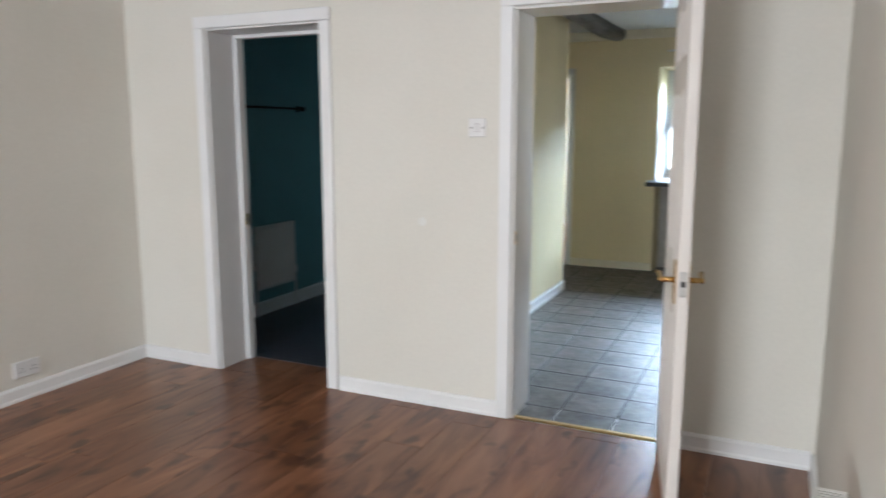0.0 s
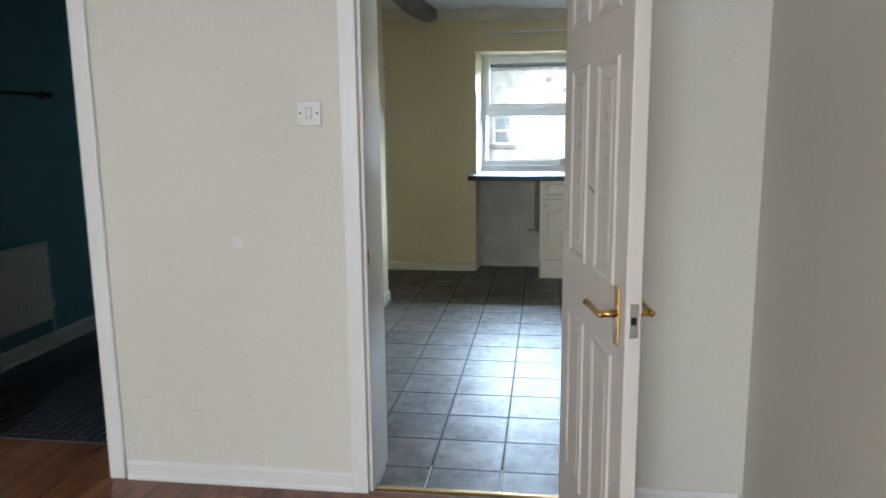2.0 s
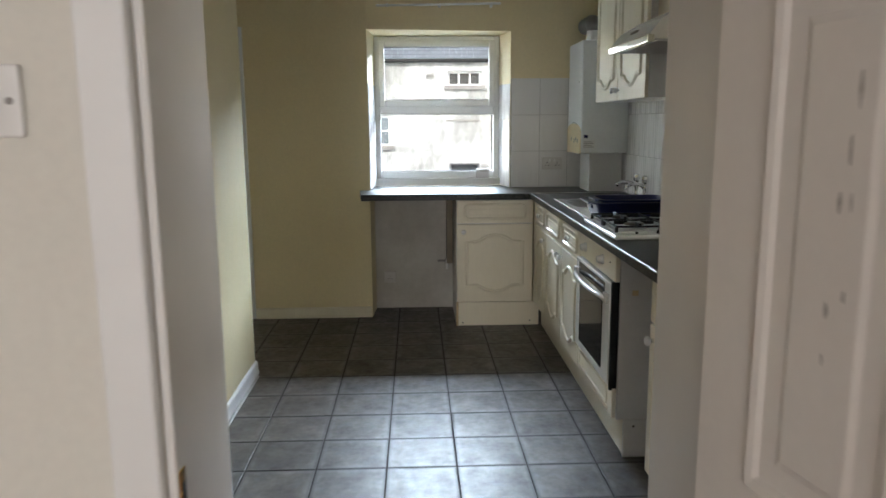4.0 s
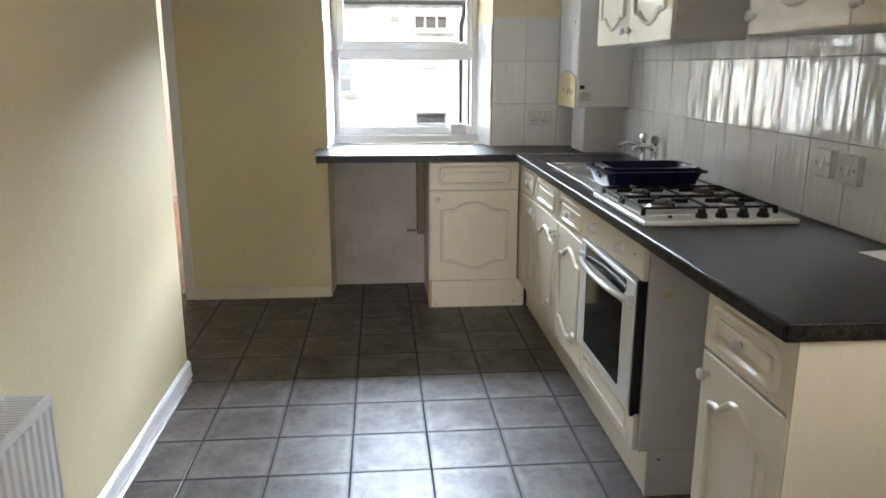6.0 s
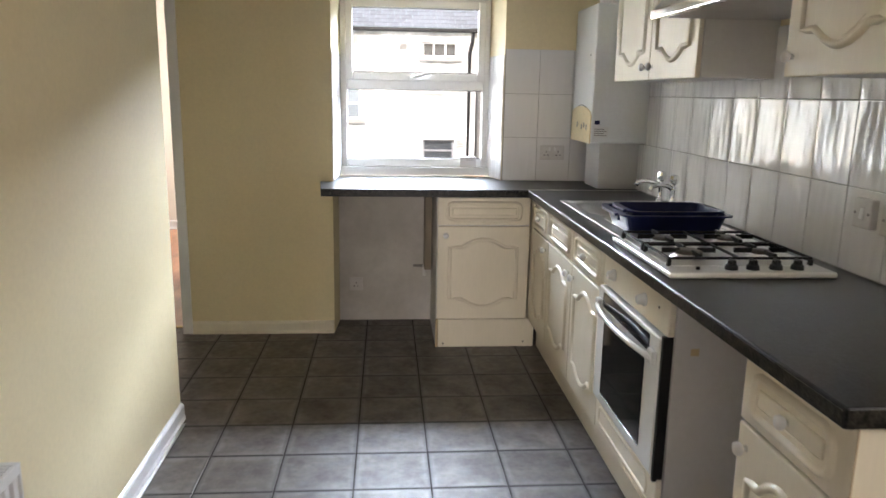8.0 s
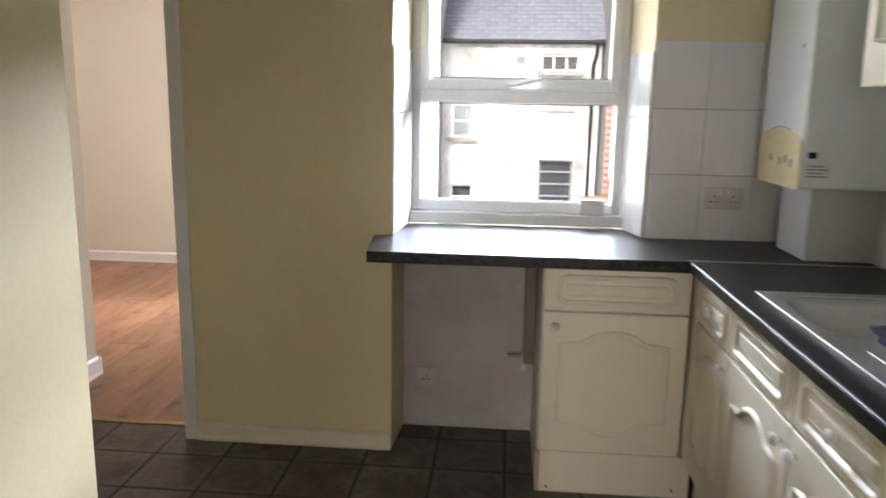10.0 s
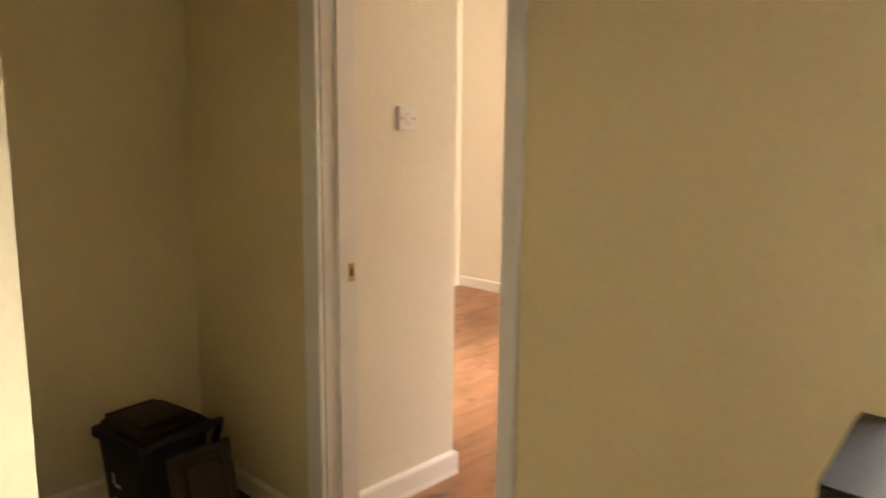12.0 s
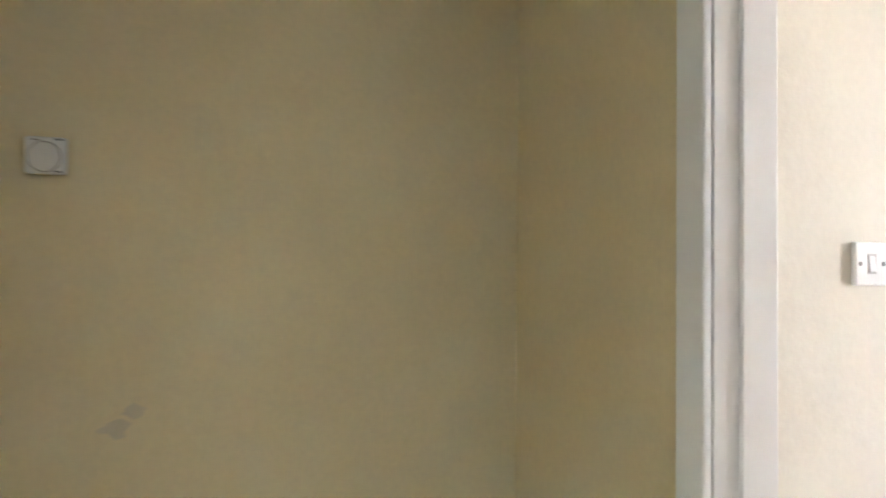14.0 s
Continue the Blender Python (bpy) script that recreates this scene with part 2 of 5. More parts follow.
BLACK = mat("black_plastic", (0.008, 0.008, 0.009), (0.015, 0.014, 0.014), 0.45, spec=0.25, scale=9, bump=0.05)
IRON = mat("black_enamel_iron", (0.006, 0.006, 0.006), (0.012, 0.011, 0.010), 0.5, spec=0.2, scale=25, bump=0.15, bump_scale=200)
BURNER = mat("browned_burner_cap", (0.045, 0.036, 0.03), (0.10, 0.08, 0.065), 0.5, scale=30, bump=0.1)
OVEN_GLASS = mat("dark_oven_glass", (0.012, 0.013, 0.015), (0.018, 0.02, 0.022), 0.06, scale=3)
PLASTIC = mat("white_plastic", (0.80, 0.79, 0.78), (0.76, 0.75, 0.74), 0.33, scale=6)
PLASTIC_GREY = mat("aged_grey_plastic", (0.62, 0.59, 0.58), (0.55, 0.52, 0.51), 0.4, scale=6)
# white plastic greyed in its colour for the shade on the tile-mounted plates
PLASTIC_SHADED = mat("shaded_white_plastic", (0.68, 0.66, 0.64), (0.60, 0.575, 0.55), 0.42, scale=9, grain=0.05)
UPVC = mat("white_upvc", (0.80, 0.80, 0.78), (0.74, 0.735, 0.71), 0.28, scale=3, grain=0.02)
SEAL = mat("grey_rubber_seal", (0.20, 0.20, 0.20), (0.28, 0.28, 0.28), 0.6)
GLASS = glass_mat("window_glass")
BOILER = mat("white_boiler_steel", (0.77, 0.78, 0.77), (0.72, 0.73, 0.72), 0.3, scale=2, grain=0.02)
BOILER_FLAP = mat("yellowed_plastic_flap", (0.78, 0.66, 0.40), (0.72, 0.58, 0.32), 0.42, scale=8, grain=0.05)
FLUE = mat("grey_flue_plastic", (0.30, 0.28, 0.27), (0.24, 0.22, 0.21), 0.5, scale=8)
NAVY = mat("navy_plastic", (0.005, 0.009, 0.052), (0.008, 0.013, 0.07), 0.33, spec=0.3, scale=6)
BROWN_BIN = mat("dark_brown_plastic", (0.020, 0.0115, 0.0065), (0.029, 0.018, 0.010), 0.55, spec=0.3, scale=8, bump=0.1, bump_scale=220)
BLACK_BIN = mat("black_rubbery_plastic", (0.011, 0.010, 0.0095), (0.019, 0.0175, 0.016), 0.45, spec=0.3, scale=10, bump=0.1, bump_scale=150)
MARK = mat("faded_print", (0.34, 0.32, 0.28), (0.22, 0.2, 0.18), 0.6, scale=30)
RAD = mat("white_radiator_enamel", (0.78, 0.77, 0.75), (0.74, 0.73, 0.71), 0.3, scale=3)
BEAM = mat("black_stained_oak", (0.055, 0.052, 0.05), (0.16, 0.155, 0.15), 0.42, scale=5, grain=0.35, grain_scale=22, bump=0.6, bump_scale=18, stretch=(3, 0.7, 3), rough_var=0.12)
SCUFF = mat("dark_scuff", (0.27, 0.25, 0.235), (0.50, 0.46, 0.43), 0.6, scale=60)
SMUDGE = mat("grey_smudge", (0.62, 0.55, 0.40), (0.68, 0.60, 0.43), 0.7, scale=25)
FILLER = mat("white_filler_patch", (0.80, 0.79, 0.76), (0.76, 0.75, 0.71), 0.8, scale=30)
PIPE_BROWN = mat("stained_boxing", (0.30, 0.25, 0.185), (0.20, 0.16, 0.115), 0.7, scale=5)
MOTTLED = mat("mottled_grey_plaster", (0.62, 0.59, 0.56), (0.47, 0.44, 0.41), 0.8, scale=2.6, grain=0.05, grain_scale=25, bump=0.15, bump_scale=30)
MOSAIC = mat("navy_mosaic_tile", (0.010, 0.013, 0.024), (0.022, 0.027, 0.045), 0.3, scale=30)
MOSAIC_GROUT = mat("pale_mosaic_grout", (0.70, 0.70, 0.74), (0.58, 0.58, 0.62), 0.8, scale=20)
RENDER = mat("weathered_white_render", (0.58, 0.585, 0.58), (0.25, 0.255, 0.235), 0.9, scale=0.9, grain=0.25, grain_scale=5.5, bump=0.3, bump_scale=20, stretch=(1, 1, 0.55))
RENDER_CREAM = mat("cream_render", (0.55, 0.52, 0.43), (0.36, 0.34, 0.29), 0.9, scale=0.6, grain=0.15, grain_scale=5, bump=0.3, bump_scale=20)
SLATE = mat("grey_roof_slate", (0.14, 0.155, 0.18), (0.20, 0.215, 0.24), 0.5, scale=1.5, grain=0.12, grain_scale=8, rand=0.12, bump=0.2, bump_scale=30)
BRICK = mat("red_brick", (0.36, 0.13, 0.08), (0.28, 0.10, 0.065), 0.85, scale=5, grain=0.15, grain_scale=20, rand=0.15)
DARK_FRAME = mat("grey_window_frame", (0.24, 0.24, 0.245), (0.18, 0.18, 0.19), 0.6, scale=5)
DARK_PANE = mat("dark_window_pane", (0.035, 0.04, 0.045), (0.06, 0.065, 0.07), 0.08, scale=2)
# the sky's reflection is put into this pane's blue-grey base
SKY_PANE = mat("blue_grey_window_pane", (0.10, 0.14, 0.20), (0.16, 0.20, 0.26), 0.08, scale=2)
STONE = mat("grey_stone_sill", (0.27, 0.26, 0.24), (0.2, 0.19, 0.18), 0.85, scale=6, bump=0.3)
LEAF = mat("bramble_leaf", (0.07, 0.12, 0.03), (0.11, 0.15, 0.05), 0.55, scale=4, rand=0.3)
TWIG = mat("brown_twig", (0.13, 0.10, 0.07), (0.2, 0.16, 0.12), 0.8, scale=9)
YARD = mat("yard_concrete", (0.25, 0.24, 0.23), (0.18, 0.175, 0.165), 0.9, scale=0.7, grain=0.2, grain_scale=6, bump=0.3)
TERRACOTTA = mat("terracotta", (0.42, 0.19, 0.11), (0.34, 0.15, 0.09), 0.8, scale=8)
PAPER = mat("white_paper", (0.78, 0.77, 0.75), (0.72, 0.71, 0.69), 0.7, scale=10)
TAPE = mat("yellowed_tape", (0.70, 0.56, 0.33), (0.62, 0.48, 0.27), 0.5, scale=20)


# ---- building helpers ----
def thing(name, label, category, m=None, group=""):
    ob = new(name)
    ob.empty_display_size = 0.05
    ob.matrix_world = m or Matrix()
    return tagged(ob, label, category, group)


def part(name, bm, material, parent=None, label="", smooth=False, kind=""):
    bmesh.ops.recalc_face_normals(bm, faces=bm.faces[:])
    me = bpy.data.meshes.new(name)
    bm.to_mesh(me)
    bm.free()
    if smooth:
        for f in me.polygons:
            f.use_smooth = True
    me.materials.append(material)
    ob = new(name, me)
    ob.parent = parent
    return tagged(ob, label, kind=kind)


def setting(name, bm, material, label, category, smooth=False):
    return tagged(part(name, bm, material, None, label, smooth), "", category, "", "structure")


def bx(bm, x0, x1, y0, y1, z0, z1, bev=0.0, seg=2):
    m = Matrix.LocRotScale(((x0 + x1) / 2, (y0 + y1) / 2, (z0 + z1) / 2), None, (abs(x1 - x0), abs(y1 - y0), abs(z1 - z0)))
    vs = bmesh.ops.create_cube(bm, size=1, matrix=m)["verts"]
    if bev:
        es = list({e for v in vs for e in v.link_edges})
        bmesh.ops.bevel(bm, geom=es, offset=bev, segments=seg, profile=0.5, affect='EDGES')
    return bm


def box(x0, x1, y0, y1, z0, z1, bev=0.0, seg=2):
    return bx(bmesh.new(), x0, x1, y0, y1, z0, z1, bev, seg)


def cyl(bm, p0, p1, r0, r1=None, seg=16):
    p0, p1 = Vector(p0), Vector(p1)
    d = p1 - p0
    m = Matrix.Translation((p0 + p1) / 2) @ d.to_track_quat("Z", "Y").to_matrix().to_4x4()
    bmesh.ops.create_cone(bm, cap_ends=True, segments=seg, radius1=r0, radius2=r0 if r1 is None else r1, depth=d.length, matrix=m)
    return bm


def prism(bm, pts, z0, z1):
    """An upright prism over a plan outline."""
    lo = [bm.verts.new((x, y, z0)) for x, y in pts]
    hi = [bm.verts.new((x, y, z1)) for x, y in pts]
    n = len(pts)
    bm.faces.new(lo[::-1])
    bm.faces.new(hi)
    for i in range(n):
        bm.faces.new((lo[i], lo[(i + 1) % n], hi[(i + 1) % n], hi[i]))
    return bm


def tube(bm, pts, r, seg=8, closed=False):
    """A round bar along a line of points."""
    pts = [Vector(p) for p in pts]
    n = len(pts)
    rings = []
    for i, p in enumerate(pts):
        a = pts[(i - 1) % n] if closed or i else p
        b = pts[(i + 1) % n] if closed or i < n - 1 else p
        q = (b - a).normalized().to_track_quat("Z", "Y")
        rings.append([bm.verts.new(p + q @ Vector((r * math.cos(2 * math.pi * k / seg), r * math.sin(2 * math.pi * k / seg), 0))) for k in range(seg)])
    for i in range(n if closed else n - 1):
        a, b = rings[i], rings[(i + 1) % n]
        for k in range(seg):
            bm.faces.new((a[k], a[(k + 1) % seg], b[(k + 1) % seg], b[k]))
    if not closed:
        bm.faces.new(rings[0][::-1])
        bm.faces.new(rings[-1])
    return bm


def lathe(bm, profile, m=None, seg=20):
    """A turned shape from (radius, height) steps about the local z axis."""
    m = m or Matrix()
    rings = []
    for r, z in profile:
        rings.append([bm.verts.new(m @ Vector((r * math.cos(2 * math.pi * k / seg), r * math.sin(2 * math.pi * k / seg), z))) for k in range(seg)])
    for a, b in zip(rings, rings[1:]):
        for k in range(seg):
            bm.faces.new((a[k], a[(k + 1) % seg], b[(k + 1) % seg], b[k]))
    bm.faces.new(rings[0][::-1])
    bm.faces.new(rings[-1])
    return bm


def bead(bm, path, w, h, y):
    """A rounded moulding laid along a closed outline (x, z) on the face at depth y, standing h proud."""
    n = len(path)
    prof = [(-0.5, 0), (-0.3, 0.75), (0, 1), (0.3, 0.75), (0.5, 0)]
    rings = []
    for i in range(n):
        a, b = Vector(path[i - 1]), Vector(path[(i + 1) % n])
        t = (b - a).normalized()
        nx = Vector((-t.y, t.x))
        p = Vector(path[i])
        rings.append([bm.verts.new((p.x + nx.x * u * w, y - v * h, p.y + nx.y * u * w)) for u, v in prof])
    for i in range(n):
        a, b = rings[i], rings[(i + 1) % n]
        for k in range(len(prof) - 1):
            bm.faces.new((a[k], a[k + 1], b[k + 1], b[k]))
    return bm


def face(m_x, m_y, m_z, turn=0):
    """A pose for a thing whose front looks along its own -y, turned about the upright."""
    return pose(m_x, m_y, m_z, 0, 0, turn)


# ---- structure ----
CEIL = 2.35
setting("ground", box(-150, 150, -150, 150, -2.75, -2.65), YARD, "grey concrete yard and ground around the houses", "ground")

# living room
bm = box(-3.6, 0.5, -3.8, 3.9, -0.25, -0.012)
setting("floor_living", bm, GROUT, "dark underlay below the brown laminate boards", "floor")
bm = bmesh.new()
WY, WB = 3.885, 4.14
bx(bm, -3.65, -2.86, WY, WB, -0.2, 2.6)
bx(bm, -2.10, -1.055, WY, WB, -0.2, 2.6)
bx(bm, -0.312, 0.80, WY, WB, -0.2, 2.6)
bx(bm, -2.86, -2.10, WY, WB, 1.945, 2.6)
bx(bm, -1.055, -0.312, WY, WB, 1.944, 2.6)
bx(bm, -2.86, -2.10, WY, WB, -0.2, -0.012)
bx(bm, -1.055, -0.312, WY, WB, -0.2, -0.012)
setting("wall_north", bm, CREAM, "cream painted wall with two door openings", "wall")
setting("wall_west", box(-3.65, -3.455, -3.8, WY, -0.2, 2.6), CREAM, "plain cream painted side wall", "wall")
setting("wall_east", box(0.285, 0.5, -3.8, WY, -0.2, 2.6), CREAM, "plain cream painted side wall with a radiator", "wall")
bm = bmesh.new()
bx(bm, -3.65, -2.4, -3.8, -3.6, -0.2, 2.6)
bx(bm, -0.4, 0.5, -3.8, -3.6, -0.2, 2.6)
bx(bm, -2.4, -0.4, -3.8, -3.6, -0.2, 0.75)
bx(bm, -2.4, -0.4, -3.8, -3.6, 2.25, 2.6)
setting("wall_south", bm, CREAM, "cream painted wall with a window opening", "wall")
setting("ceiling_living", box(-3.65, 0.5, -3.8, WB, 2.4, 2.6), CEILING, "plain white living room ceiling", "ceiling")

# bathroom and the partition that closes it off from the kitchen
setting("floor_bathroom", box(-3.5, -1.7, WB, 6.8, -0.2, -0.0012), MOSAIC_GROUT, "pale grout bed of the dark mosaic floor", "floor")
setting("wall_bathroom_west", box(-3.65, -3.47, WB, 6.6, -0.2, 2.6), TEAL, "dark teal painted bathroom wall", "wall")
setting("wall_bathroom_north", box(-3.6, -1.74, 6.45, 6.58, -0.2, 2.6), TEAL, "dark teal painted bathroom wall", "wall")
bm = prism(bmesh.new(), [(-1.63, WB), (-1.63, 6.2), (-1.632, 6.922), (-1.74, 6.91), (-3.60, 6.697), (-3.60, 6.58), (-1.74, 6.58), (-1.74, WB)], -0.2, 2.6)
setting("wall_partition", bm, YELLOW, "pale yellow partition with uneven plaster", "wall")
setting("wall_bathroom_lining", box(-1.755, -1.742, WB, 6.45, 0, 2.34), TEAL, "dark teal painted bathroom wall", "wall")
setting("ceiling_bathroom", box(-3.65, -1.742, WB + 0.002, 6.58, 2.34, 2.55), CEILING, "plain white bathroom ceiling", "ceiling")

# kitchen
setting("floor_kitchen", box(-3.7, 0.9, WB, 8.6, -0.2, -0.0022), GROUT, "dark joint bed of the vinyl tiles", "floor")
EY = 8.095
bm = bmesh.new()
bx(bm, -3.75, -2.682, EY, 8.225, -0.2, 2.6)
bx(bm, -2.682, -1.92, EY, 8.225, 1.955, 2.6)
bx(bm, -1.92, -1.6, EY, 8.225, -0.2, 2.6)
prism(bm, [(-1.6, EY), (-1.045, EY), (-1.02, 8.47), (-1.02, 8.62), (-1.6, 8.62)], -0.2, 2.6)
bx(bm, -1.02, -0.10, 8.35, 8.62, -0.2, 0.868)
setting("wall_kitchen_north", bm, YELLOW, "pale yellow wall with window recess and doorway", "wall")
bm = prism(bmesh.new(), [(-0.05, 8.21), (0.9, 8.21), (0.9, 8.62), (-0.10, 8.62), (-0.10, 8.47)], -0.2, 2.6)
prism(bm, [(-1.045, EY + 0.001), (-0.05, 8.21), (-0.10, 8.62), (-1.02, 8.62)], 1.995, 2.6)
setting("wall_kitchen_window_side", bm, YELLOW, "pale yellow wall beside and above the window", "wall")
# recess back is a darker, blotchier grey than the matt white
setting("wall_kitchen_recess", box(-1.045, -0.05, 8.343, 8.349, 0, 0.868), MOTTLED, "mottled grey-white plaster under the worktop", "wall")
# the unseen opening at y 4.17-4.63 is made up for the fill lamp
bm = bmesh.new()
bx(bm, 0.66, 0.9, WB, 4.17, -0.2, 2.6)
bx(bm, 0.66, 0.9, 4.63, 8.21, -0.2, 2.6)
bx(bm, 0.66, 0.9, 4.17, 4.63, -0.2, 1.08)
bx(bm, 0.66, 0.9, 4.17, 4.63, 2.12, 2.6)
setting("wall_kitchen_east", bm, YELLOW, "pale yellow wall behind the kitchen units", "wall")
setting("wall_alcove_west", box(-3.75, -3.511, 6.6, 8.225, -0.2, 2.6), YELLOW, "pale yellow alcove wall with a thermostat", "wall")
setting("ceiling_kitchen", box(-3.75, 0.9, WB + 0.003, 8.225, CEIL, 2.6), CEILING, "plain white kitchen ceiling", "ceiling")

# second room
setting("floor_room", box(-5.4, -1.2, 8.21, 11.7, -0.2, -0.012), GROUT, "dark underlay below the light-brightened brown laminate boards", "floor")
bm = box(-5.40, -2.711, 8.226, 8.762, -0.2, 3.1)
setting("wall_room_south", bm, ROOM_PAINT, "warm white wall stub beside the doorway", "wall")
setting("wall_room_north", box(-5.40, -1.2, 11.5, 11.7, -0.2, 3.1), ROOM_PAINT, "plain warm white far wall", "wall")
setting("wall_room_west", box(-5.40, -5.17, 8.763, 11.5, -0.2, 3.1), ROOM_PAINT, "plain warm white side wall", "wall")
bm = bmesh.new()
bx(bm, -1.6, -1.35, 8.622, 10.55, -0.2, 3.1)
bx(bm, -1.6, -1.35, 11.3, 11.5, -0.2, 3.1)
bx(bm, -1.6, -1.35, 10.55, 11.3, -0.2, 0.8)
bx(bm, -1.6, -1.35, 10.55, 11.3, 2.1, 3.1)
setting("wall_room_east", bm, ROOM_PAINT, "warm white wall with a window opening", "wall")
setting("wall_room_return", bx(box(-1.915, -1.6, 8.226, 8.66, -0.2, 3.1), -2.711, -1.915, 8.226, 8.36, 2.55, 3.1), ROOM_PAINT, "warm white wall beside the doorway", "wall")
setting("ceiling_room", box(-5.40, -1.35, 8.226, 11.7, 2.95, 3.15), CEILING, "plain white ceiling of the second room", "ceiling")


def skirting(name, p0, p1, h=0.078, t=0.016, side=1, material=None):
    """A board with a rounded top along a wall foot; side picks which way it stands proud."""
    p0, p1 = Vector((*p0, 0)), Vector((*p1, 0))
    d = (p1 - p0).normalized()
    n = Vector((-d.y, d.x, 0)) * side
    prof = [(0, 0), (t + 0.004, 0), (t + 0.004, 0.012), (t, 0.02), (t, h - 0.012), (t * 0.6, h - 0.003), (t * 0.3, h), (0, h)]
    bm = bmesh.new()
    a = [bm.verts.new(p0 + n * u + Vector((0, 0, v))) for u, v in prof]
    b = [bm.verts.new(p1 + n * u + Vector((0, 0, v))) for u, v in prof]
    k = len(prof)
    bm.faces.new(a)
    bm.faces.new(b[::-1])
    for i in range(k):
        bm.faces.new((a[i], b[i], b[(i + 1) % k], a[(i + 1) % k]))
    return setting(name, bm, material or WHITE, "white painted skirting board", "skirting")


skirting("baseboard", (-3.455, WY), (-2.925, WY), side=-1)
skirting("baseboard", (-2.025, WY), (-1.118, WY), side=-1)
skirting("baseboard", (-0.27, WY), (0.269, WY), side=-1)
skirting("baseboard", (-3.455, -3.6), (-3.455, WY - 0.018), side=-1)
skirting("baseboard", (0.285, -3.6), (0.285, WY - 0.018), side=1)
skirting("baseboard", (-1.63, 5.0), (-1.632, 6.92), h=0.075, side=-1)
skirting("baseboard", (-1.872, EY), (-1.047, EY), h=0.075, side=-1, material=IVORY)
skirting("baseboard", (-3.511, EY), (-2.76, EY), h=0.075, side=-1, material=IVORY)
skirting("baseboard", (-3.511, 6.73), (-3.511, EY - 0.018), h=0.075, side=-1, material=IVORY)
skirting("baseboard", (-3.511, 6.709), (-1.66, 6.92), h=0.075, side=1, material=IVORY)
skirting("baseboard", (-2.711, 8.24), (-2.711, 8.762), h=0.10, side=-1)
skirting("baseboard", (-2.693, 8.762), (-5.17, 8.762), h=0.10, side=-1)
skirting("baseboard", (-5.17, 11.5), (-1.6, 11.5), h=0.09, side=-1)
skirting("baseboard", (-5.17, 8.81), (-5.17, 11.48), h=0.09, side=-1)
skirting("baseboard", (-3.47, WB + 0.01), (-3.47, 6.45), h=0.10, side=-1)

# vinyl edge strip along the partition foot
setting("trim", box(-1.612, -1.598, 5.3, 6.86, 0.0, 0.008, 0.003), ALU, "grey metal edging strip on the vinyl floor", "trim")


def coving(name, pts):
    prof = [(0, 0), (0.075, 0), (0.07, -0.012), (0.045, -0.032), (0.022, -0.055), (0.012, -0.075), (0, -0.08)]
    bm = bmesh.new()
    for (x0, y0), (x1, y1), (nx, ny) in pts:
        a = [bm.verts.new((x0 + nx * u, y0 + ny * u, CEIL + v)) for u, v in prof]
        b = [bm.verts.new((x1 + nx * u, y1 + ny * u, CEIL + v)) for u, v in prof]
        for i in range(len(prof)):
            bm.faces.new((a[i], b[i], b[(i + 1) % len(prof)], a[(i + 1) % len(prof)]))
        bm.faces.new(a)
        bm.faces.new(b[::-1])
    return setting(name, bm, IVORY, "cream painted ceiling coving", "coving")


coving("trim_coving", [((-3.511, EY), (-1.045, EY), (0, -1)), ((-1.045, EY), (-0.05, 8.21), (0.115, -0.993)), ((-0.05, 8.21), (0.66, 8.21), (0, -1))])


# door surrounds
def architrave(name, x0, x1, top, y, w, t, out=-1, label="white painted door architrave", w_left=None, w_right=None, head=None):
    wl, wr, hd = w_left or w, w_right or w, head or w
    bm = bmesh.new()
    ya, yb = (y, y + out * t)
    lo, hi = min(ya, yb), max(ya, yb)
    bx(bm, x0 - wl, x0, lo, hi, 0, top, 0.005)
    bx(bm, x1, x1 + wr, lo, hi, 0, top, 0.005)
    bx(bm, x0 - wl, x1 + wr, lo, hi, top + 0.0005, top + hd, 0.005)
    return setting(name, bm, WHITE, label, "architrave")


def lining(name, x0, x1, top, y0, y1, t, stop_y=None, stop=0.012, label="white painted door lining"):
    """The boards that line a doorway, with a stop bead where stop_y is given."""
    bm = bmesh.new()
    bx(bm, x0 + 0.0005, x0 + t, y0, y1, 0, top - t, 0.003)
    bx(bm, x1 - t, x1 - 0.0005, y0, y1, 0, top - t, 0.003)
    bx(bm, x0 + 0.0005, x1 - 0.0005, y0, y1, top - t + 0.0005, top - 0.0005, 0.003)
    if stop_y:
        bx(bm, x0 + t, x0 + t + stop, stop_y, y1, 0, top - t - stop, 0.003)
        bx(bm, x1 - t - stop, x1 - t, stop_y, y1, 0, top - t - stop, 0.003)
        bx(bm, x0 + t, x1 - t, stop_y, y1, top - t - stop + 0.0005, top - t - 0.0005, 0.003)
    return setting(name, bm, LINING, label, "door frame")


architrave("architrave_bathroom", -2.86, -2.10, 1.945, WY, 0.064, 0.02)
bm = bmesh.new()
bx(bm, -2.8595, -2.848, WY + 0.001, 4.135, 0, 1.935, 0.002)
bx(bm, -2.112, -2.1005, WY + 0.001, 4.135, 0, 1.935, 0.002)
bx(bm, -2.8595, -2.1005, WY + 0.001, 4.135, 1.9355, 1.9445, 0.002)
setting("lining_bathroom_reveal", bm, WHITE, "white painted deep door reveal", "door frame")
bm = bmesh.new()
bx(bm, -2.847, -2.822, 4.10, 4.16, 0, 1.915, 0.003)
bx(bm, -2.138, -2.113, 4.10, 4.16, 0, 1.915, 0.003)
bx(bm, -2.847, -2.113, 4.10, 4.16, 1.9155, 1.935, 0.003)
setting("lining_bathroom", bm, WHITE, "white painted inner bathroom door frame", "door frame")
